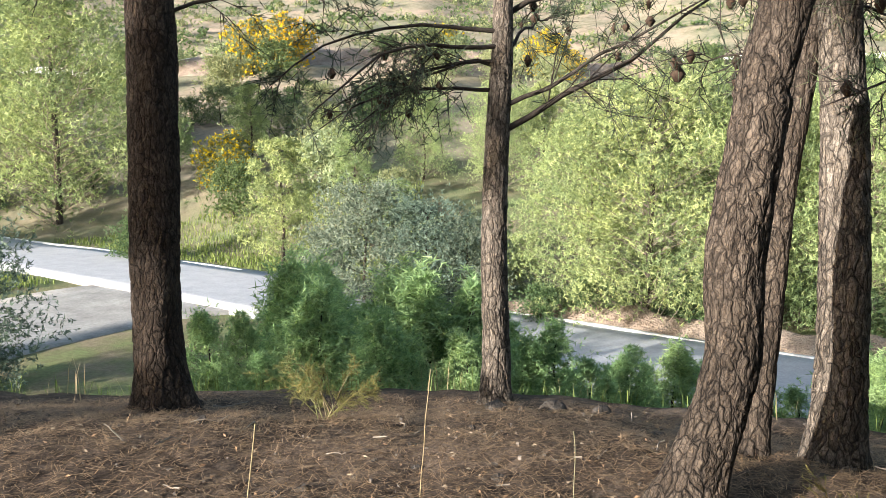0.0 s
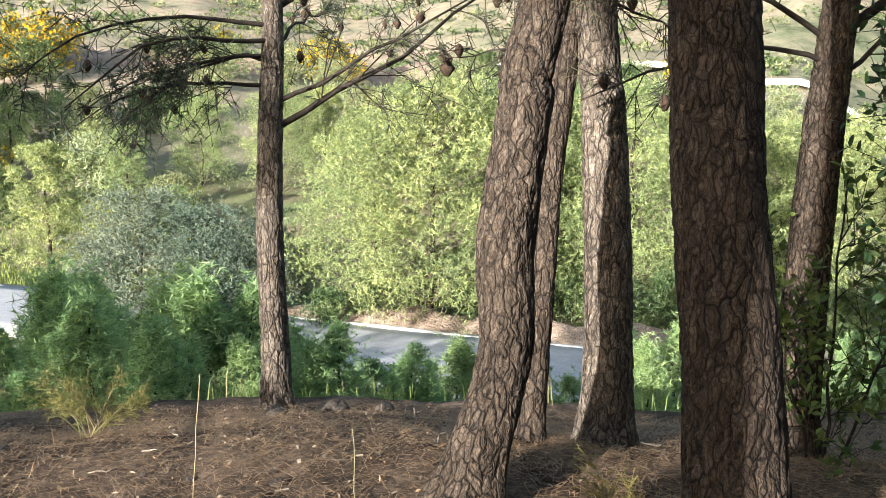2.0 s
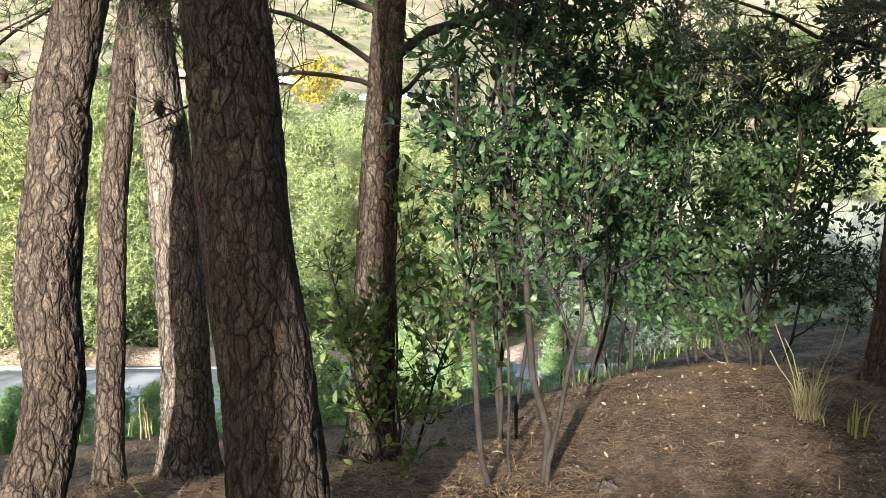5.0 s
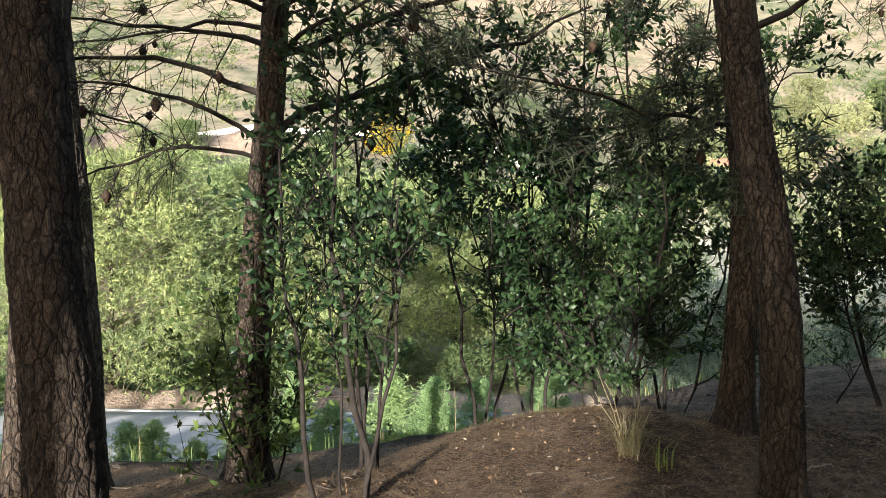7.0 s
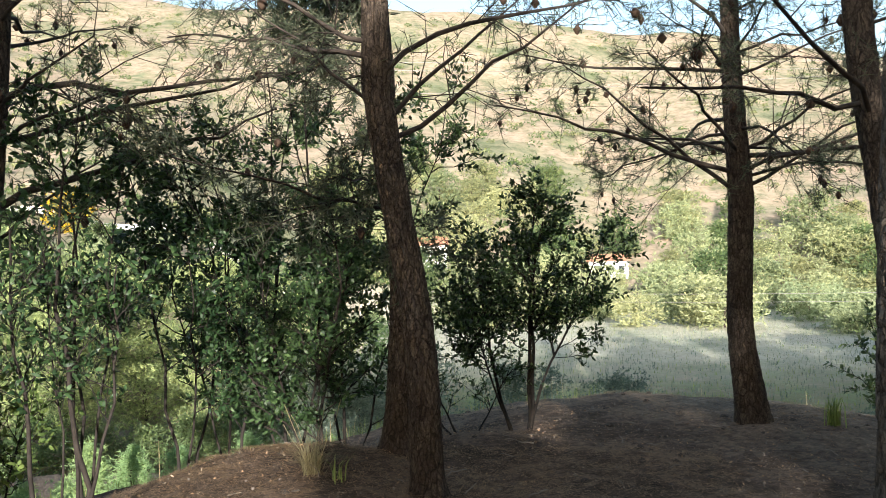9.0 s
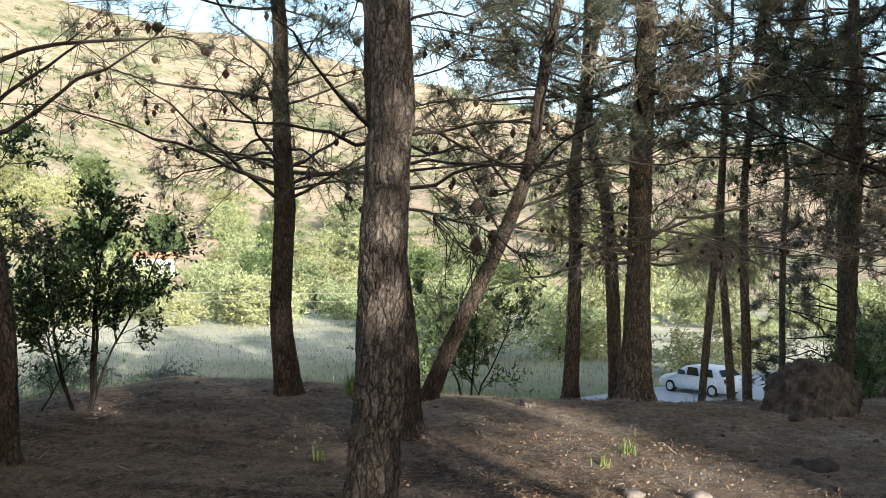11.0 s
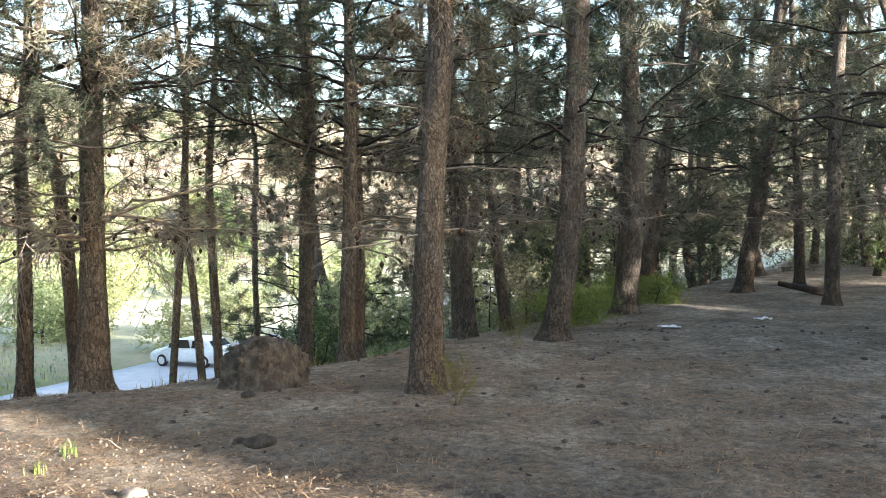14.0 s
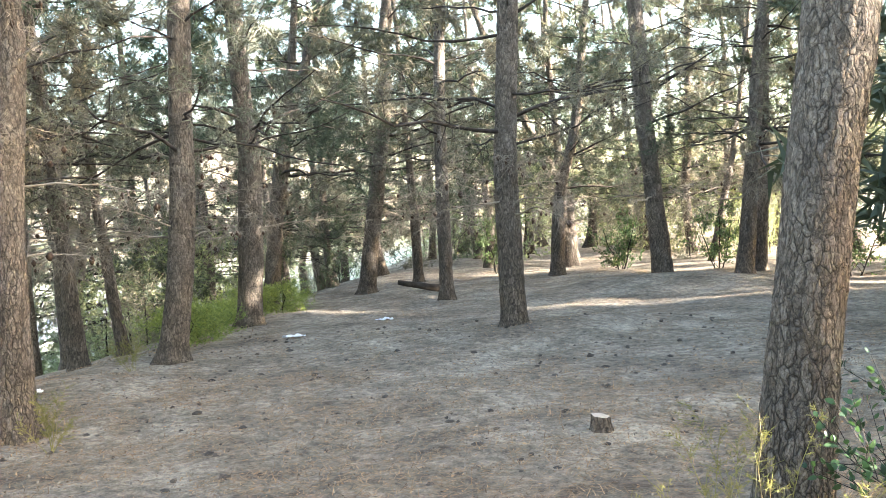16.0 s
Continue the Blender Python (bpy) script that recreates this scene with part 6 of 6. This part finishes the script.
# ---------------------------------------------------------------- boulder, stump, stones, paper
def rough_ball(radius, squash, seed, cuts=4, rough=0.16, mat=None, flat=-0.3, box=1.0):
    bm = bmesh.new()
    bmesh.ops.create_icosphere(bm, subdivisions=cuts, radius=1.0)
    off = Vector((seed * 3.1, seed * 1.7, seed))
    for v in bm.verts:
        n = v.co.normalized()
        q = Vector([math.copysign(abs(c) ** box, c) for c in n])
        k = 1 + rough * noise.noise(n * 1.4 + off) * 2 + rough * 0.6 * noise.noise(n * 3.7 + off) + rough * 0.4 * noise.noise(n * 9 + off) + rough * 0.35 * noise.noise(Vector((n.x * 17, n.y * 17, n.z * 9)) + off)
        if box < 1:
            k *= 1.1 - 0.22 * max(q.z, -0.3)
        v.co = Vector((q.x * radius[0] * k, q.y * radius[1] * k, max(q.z, flat) * squash * k))
    for f in bm.faces:
        f.smooth = True
    return solid(bm, mat)


def rock_thing(name, x, y, radius, height, seed, label, category, mat, cuts=3, rough=0.16, turn=0.0, box=1.0):
    ob = new(name, rough_ball(radius, height, seed, cuts, rough, mat, box=box))
    ob.matrix_basis = pose(x, y, zg(x, y) + 0.01, 0, 0, turn)
    return tagged(ob, label, category)


rock_thing("boulder", 5.42, -8.3, (0.43, 0.4), 0.52, 7, "big dark earth-stained boulder on the forest floor", "boulder", boulder_mat, 6, 0.17, 25, 0.78)
for k, (x, y, r) in enumerate([(3.02, -4.7, 0.08), (2.87, -5.1, 0.09), (3.29, -6.48, 0.13), (3.45, -6.4, 0.06), (4.55, 4.85, 0.1), (4.75, 4.6, 0.08), (4.2, 5.0, 0.09), (5.0, -7.75, 0.08)]):
    rock_thing("stone", x, y, (r, r * 0.75), r * 0.55, 10 + k, "half-buried rounded pale stone" if k < 2 else "earthy stone on the forest floor", "stone", pebble if k < 2 else rock, 3, 0.18, k * 40)


def stump(x, y, r, h, label, mat, seed):
    whole = thing("tree_stump", (x, y, zg(x, y)), label, "stump")
    rng = np.random.default_rng(seed)
    th = np.linspace(0, 2 * np.pi, 28, endpoint=False)
    zs = np.array([-0.05, 0.0, 0.03, 0.07, h * 0.7, h - 0.006, h])
    wob = 1 + 0.07 * np.cos(th * 5 + 1) + rng.normal(size=28) * 0.025
    rr = r * np.array([1.35, 1.28, 1.12, 1.03, 1.0, 0.99, 0.95])
    v = np.stack([np.outer(rr, np.cos(th) * wob), np.outer(rr, np.sin(th) * wob), np.repeat(zs[:, None], 28, 1) + np.outer([0, 0, 0, 0, 0, 1, 1], np.cos(th) * 0.012)], -1)
    i = np.arange(7 * 28).reshape(7, 28)
    j = np.roll(i, -1, 1)
    part("trunk", mesh_of("trunk", [(v.reshape(-1, 3), np.stack([i[:-1], j[:-1], j[1:], i[1:]], -1).reshape(-1, 4), 0)], [bark_grey], {"plate": rng.uniform(0.3, 1, 196)}), whole)
    cap = np.concatenate([v[-1], [[0, 0, h + 0.004]]])
    part("cut_face", mesh_of("cut_face", [(cap, np.stack([np.arange(28), np.roll(np.arange(28), -1), np.full(28, 28)], -1), 0)], [mat], smooth=False), whole, "pale sawn top")


stump(-1.41, -9.15, 0.07, 0.11, "low sawn pine stump with a pale top", cut_wood, 1)
stump(6.48, -5.66, 0.075, 0.07, "low dark weathered stump", rock, 2)
for k, (x, y, s) in enumerate([(3.9, -14.75, 0.16), (3.14, -16.45, 0.14), (5.22, -10.82, 0.15)]):
    bm = bmesh.new()
    bmesh.ops.create_grid(bm, x_segments=7, y_segments=5, size=0.5)
    for v in bm.verts:
        v.co = Vector((v.co.x * s * 2, v.co.y * s, 0.03 + 0.05 * noise.noise(Vector((v.co.x * 4 + k, v.co.y * 4, k * 3.0)))))
    bmesh.ops.solidify(bm, geom=bm.faces[:], thickness=0.003)
    ob = new("paper_scrap", solid(bm, paper_mat))
    ob.matrix_basis = pose(x, y, zg(x, y) + 0.0, 0, 0, 30 * k)
    tagged(ob, "crumpled white paper scrap lying on the ground", "litter", "paper scraps")
# fallen log at the path's far end
r2 = np.random.default_rng(9)
P = grow(r2, np.array([[3.2, -20.35, zg(3.2, -20.35) + 0.09]]), unit(np.array([[0.8, 0.55, 0.18]])), np.array([1.1]), 6, np.array([0.0]), 0.05)
tagged(new("fallen_branch", mesh_of("fallen_branch", [(*tubes(P, np.linspace(0.09, 0.05, 6)[None], 10), 0)], [twig_mat])), "short dark fallen branch at the path's edge", "branch")


# ---------------------------------------------------------------- car
def hatchback(x, y, turn):
    whole = thing("car", (x, y, zg(x, y) + 0.16), "white hatchback parked beside the valley road", "car", turn=turn)
    prof = [(-2.05, 0.35), (-2.08, 0.62), (-1.98, 0.92), (-1.75, 1.02), (-1.45, 1.36), (-0.9, 1.47), (0.0, 1.48), (0.45, 1.42), (1.1, 1.0), (1.75, 0.86), (2.05, 0.68), (2.1, 0.42), (2.0, 0.28), (-1.95, 0.26)]
    bm = bmesh.new()
    rings = []
    for yy, sc in ((-0.86, 0.9), (-0.82, 0.98), (-0.5, 1.0), (0.5, 1.0), (0.82, 0.98), (0.86, 0.9)):
        row = []
        for px, pz in prof:
            tuck = 0.16 * max(0.0, (pz - 0.95) / 0.5)
            row.append(bm.verts.new((px * (0.985 if sc < 1 else 1), yy * (1 - tuck), 0.26 + (pz - 0.26) * (sc if pz > 0.5 else 1))))
        rings.append(row)
    n = len(prof)
    for a, b in zip(rings[:-1], rings[1:]):
        for i in range(n):
            bm.faces.new((a[i], a[(i + 1) % n], b[(i + 1) % n], b[i]))
    bm.faces.new(rings[0])
    bm.faces.new(rings[-1][::-1])
    bmesh.ops.recalc_face_normals(bm, faces=bm.faces[:])
    for f in bm.faces:
        f.smooth = True
    part("body", solid(bm, car_paint), whole)

    def pane(name, pts, mat, label=""):
        bm = bmesh.new()
        vs = [bm.verts.new(p) for p in pts]
        bm.faces.new(vs)
        bmesh.ops.solidify(bm, geom=bm.faces[:], thickness=0.012)
        part(name, solid(bm, mat), whole, label)
    for s in (-1, 1):
        for a, b, c, d in ((-1.35, -0.55, 0.98, 1.36), (-0.48, 0.28, 0.98, 1.38), (0.34, 0.88, 0.98, 1.2)):
            lo, hi = 0.862 * s, 0.80 * s
            pane("side_window", [(a, lo, c), (b, lo, c), (b - 0.04, hi, d), (a + 0.14, hi, d)], car_glass, "dark side window")
        pane("headlight", [(1.78, 0.84 * s, 0.64), (2.07, 0.6 * s, 0.62), (2.05, 0.6 * s, 0.74), (1.78, 0.845 * s, 0.82)], rim_mat, "clear headlight")
        pane("tail_lamp", [(-2.03, 0.84 * s, 0.72), (-2.07, 0.55 * s, 0.72), (-2.01, 0.55 * s, 0.93), (-1.92, 0.83 * s, 0.96)], lamp_mat, "red tail lamp")
        for wx in (-1.28, 1.32):
            bm = bmesh.new()
            bmesh.ops.create_cone(bm, cap_ends=True, segments=26, radius1=0.31, radius2=0.31, depth=0.2)
            bmesh.ops.bevel(bm, geom=[e for e in bm.edges if len(e.link_faces) == 2 and e.calc_face_angle() > 1], offset=0.03, segments=2, affect="EDGES")
            bmesh.ops.transform(bm, matrix=pose(wx, 0.79 * s, 0.31, 90), verts=bm.verts)
            wheel = part("wheel", solid(bm, tyre_mat), whole)
            bm = bmesh.new()
            bmesh.ops.create_cone(bm, cap_ends=True, segments=20, radius1=0.2, radius2=0.17, depth=0.03)
            bmesh.ops.transform(bm, matrix=pose(wx, 0.9 * s, 0.31, -90 * s), verts=bm.verts)
            part("rim", solid(bm, rim_mat), wheel, "silver wheel rim")
    pane("windscreen", [(0.47, -0.66, 1.415), (0.47, 0.66, 1.415), (1.1, 0.74, 1.02), (1.1, -0.74, 1.02)], car_glass, "dark windscreen")
    pane("rear_window", [(-1.5, -0.64, 1.34), (-1.5, 0.64, 1.34), (-1.79, 0.72, 1.05), (-1.79, -0.72, 1.05)], car_glass, "dark rear window")
    return whole


hatchback(38.6, -31.4, 16)


# ---------------------------------------------------------------- far house, poles and cables
def house(x, y, w, d, h, turn, label):
    whole = thing("house", (x, y, zg(x, y) - 0.5), label, "house", turn=turn)
    bm = bmesh.new()
    bmesh.ops.create_cube(bm, size=1.0, matrix=Matrix.Translation((0, 0, h / 2)) @ Matrix.Diagonal((w, d, h, 1)))
    part("wall", solid(bm, white_wall), whole)
    bm = bmesh.new()
    e = 0.35
    pts = [(-w / 2 - e, -d / 2 - e, h), (w / 2 + e, -d / 2 - e, h), (w / 2 + e, d / 2 + e, h), (-w / 2 - e, d / 2 + e, h), (-w / 2 - e, 0, h + d * 0.28), (w / 2 + e, 0, h + d * 0.28)]
    vs = [bm.verts.new(p) for p in pts]
    for q in ((0, 1, 5, 4), (2, 3, 4, 5), (0, 4, 3), (1, 2, 5), (3, 2, 1, 0)):
        bm.faces.new([vs[i] for i in q])
    part("roof", solid(bm, roof_tile), whole, "low tiled roof")
    for k in (-0.28, 0.05, 0.33):
        bm = bmesh.new()
        bmesh.ops.create_cube(bm, size=1.0, matrix=Matrix.Translation((k * w, -d / 2 - 0.02, h * 0.55)) @ Matrix.Diagonal((0.9, 0.08, 1.1, 1)))
        part("window", solid(bm, car_glass), whole, "dark window")


house(138, 14.5, 7, 5, 3.2, -80, "small white house among trees across the valley")
house(151, -13.4, 6, 4, 2.8, -95, "small pale house among trees across the valley")


def pole(x, y, h):
    whole = thing("utility_pole", (x, y, zg(x, y)), "grey utility pole carrying wires across the valley", "utility pole", "utility poles")
    bm = bmesh.new()
    bmesh.ops.create_cone(bm, cap_ends=True, segments=10, radius1=0.16, radius2=0.1, depth=h + 0.5)
    bmesh.ops.translate(bm, verts=bm.verts, vec=(0, 0, h / 2 - 0.25))
    part("post", solid(bm, timber), whole)
    bm = bmesh.new()
    bmesh.ops.create_cube(bm, size=1.0, matrix=Matrix.Translation((0, 0, h - 0.4)) @ Matrix.Diagonal((0.12, 2.2, 0.14, 1)))
    part("crossarm", solid(bm, timber), whole)
    return Vector((x, y, zg(x, y) + h - 0.3))


def cable(a, b, sag, r=0.035):
    u = np.linspace(0, 1, 40)
    P = np.array(a)[None] + (np.array(b) - np.array(a))[None] * u[:, None]
    P[:, 2] -= sag * 4 * u * (1 - u)
    ob = new("cable", mesh_of("cable", [(*tubes(P[None], np.full((1, 40), r), 5), 0)], [cable_mat]))
    tagged(ob, "thin pale wire strung across the valley", "cable", "cables")


ends = []
for x, y, z in ((242.6, 73.6, 55.5), (233.5, -136.2, 46.0)):
    ends.append(pole(x, y, max(6.0, z - zg(x, y))))
for dz0, dz1 in ((0, 0), (-2.2, -1.8), (-10, -1.0)):
    cable(ends[0] + Vector((0, 0, dz0)), ends[1] + Vector((0, 0, dz1)), 1.5, 0.09)
low = [pole(74, 12, 5.2), pole(66, -62, 5.2)]
for dz in (0.1, -0.5):
    cable(low[0] + Vector((0, 0, dz)), low[1] + Vector((0, 0, dz)), 0.9, 0.012)
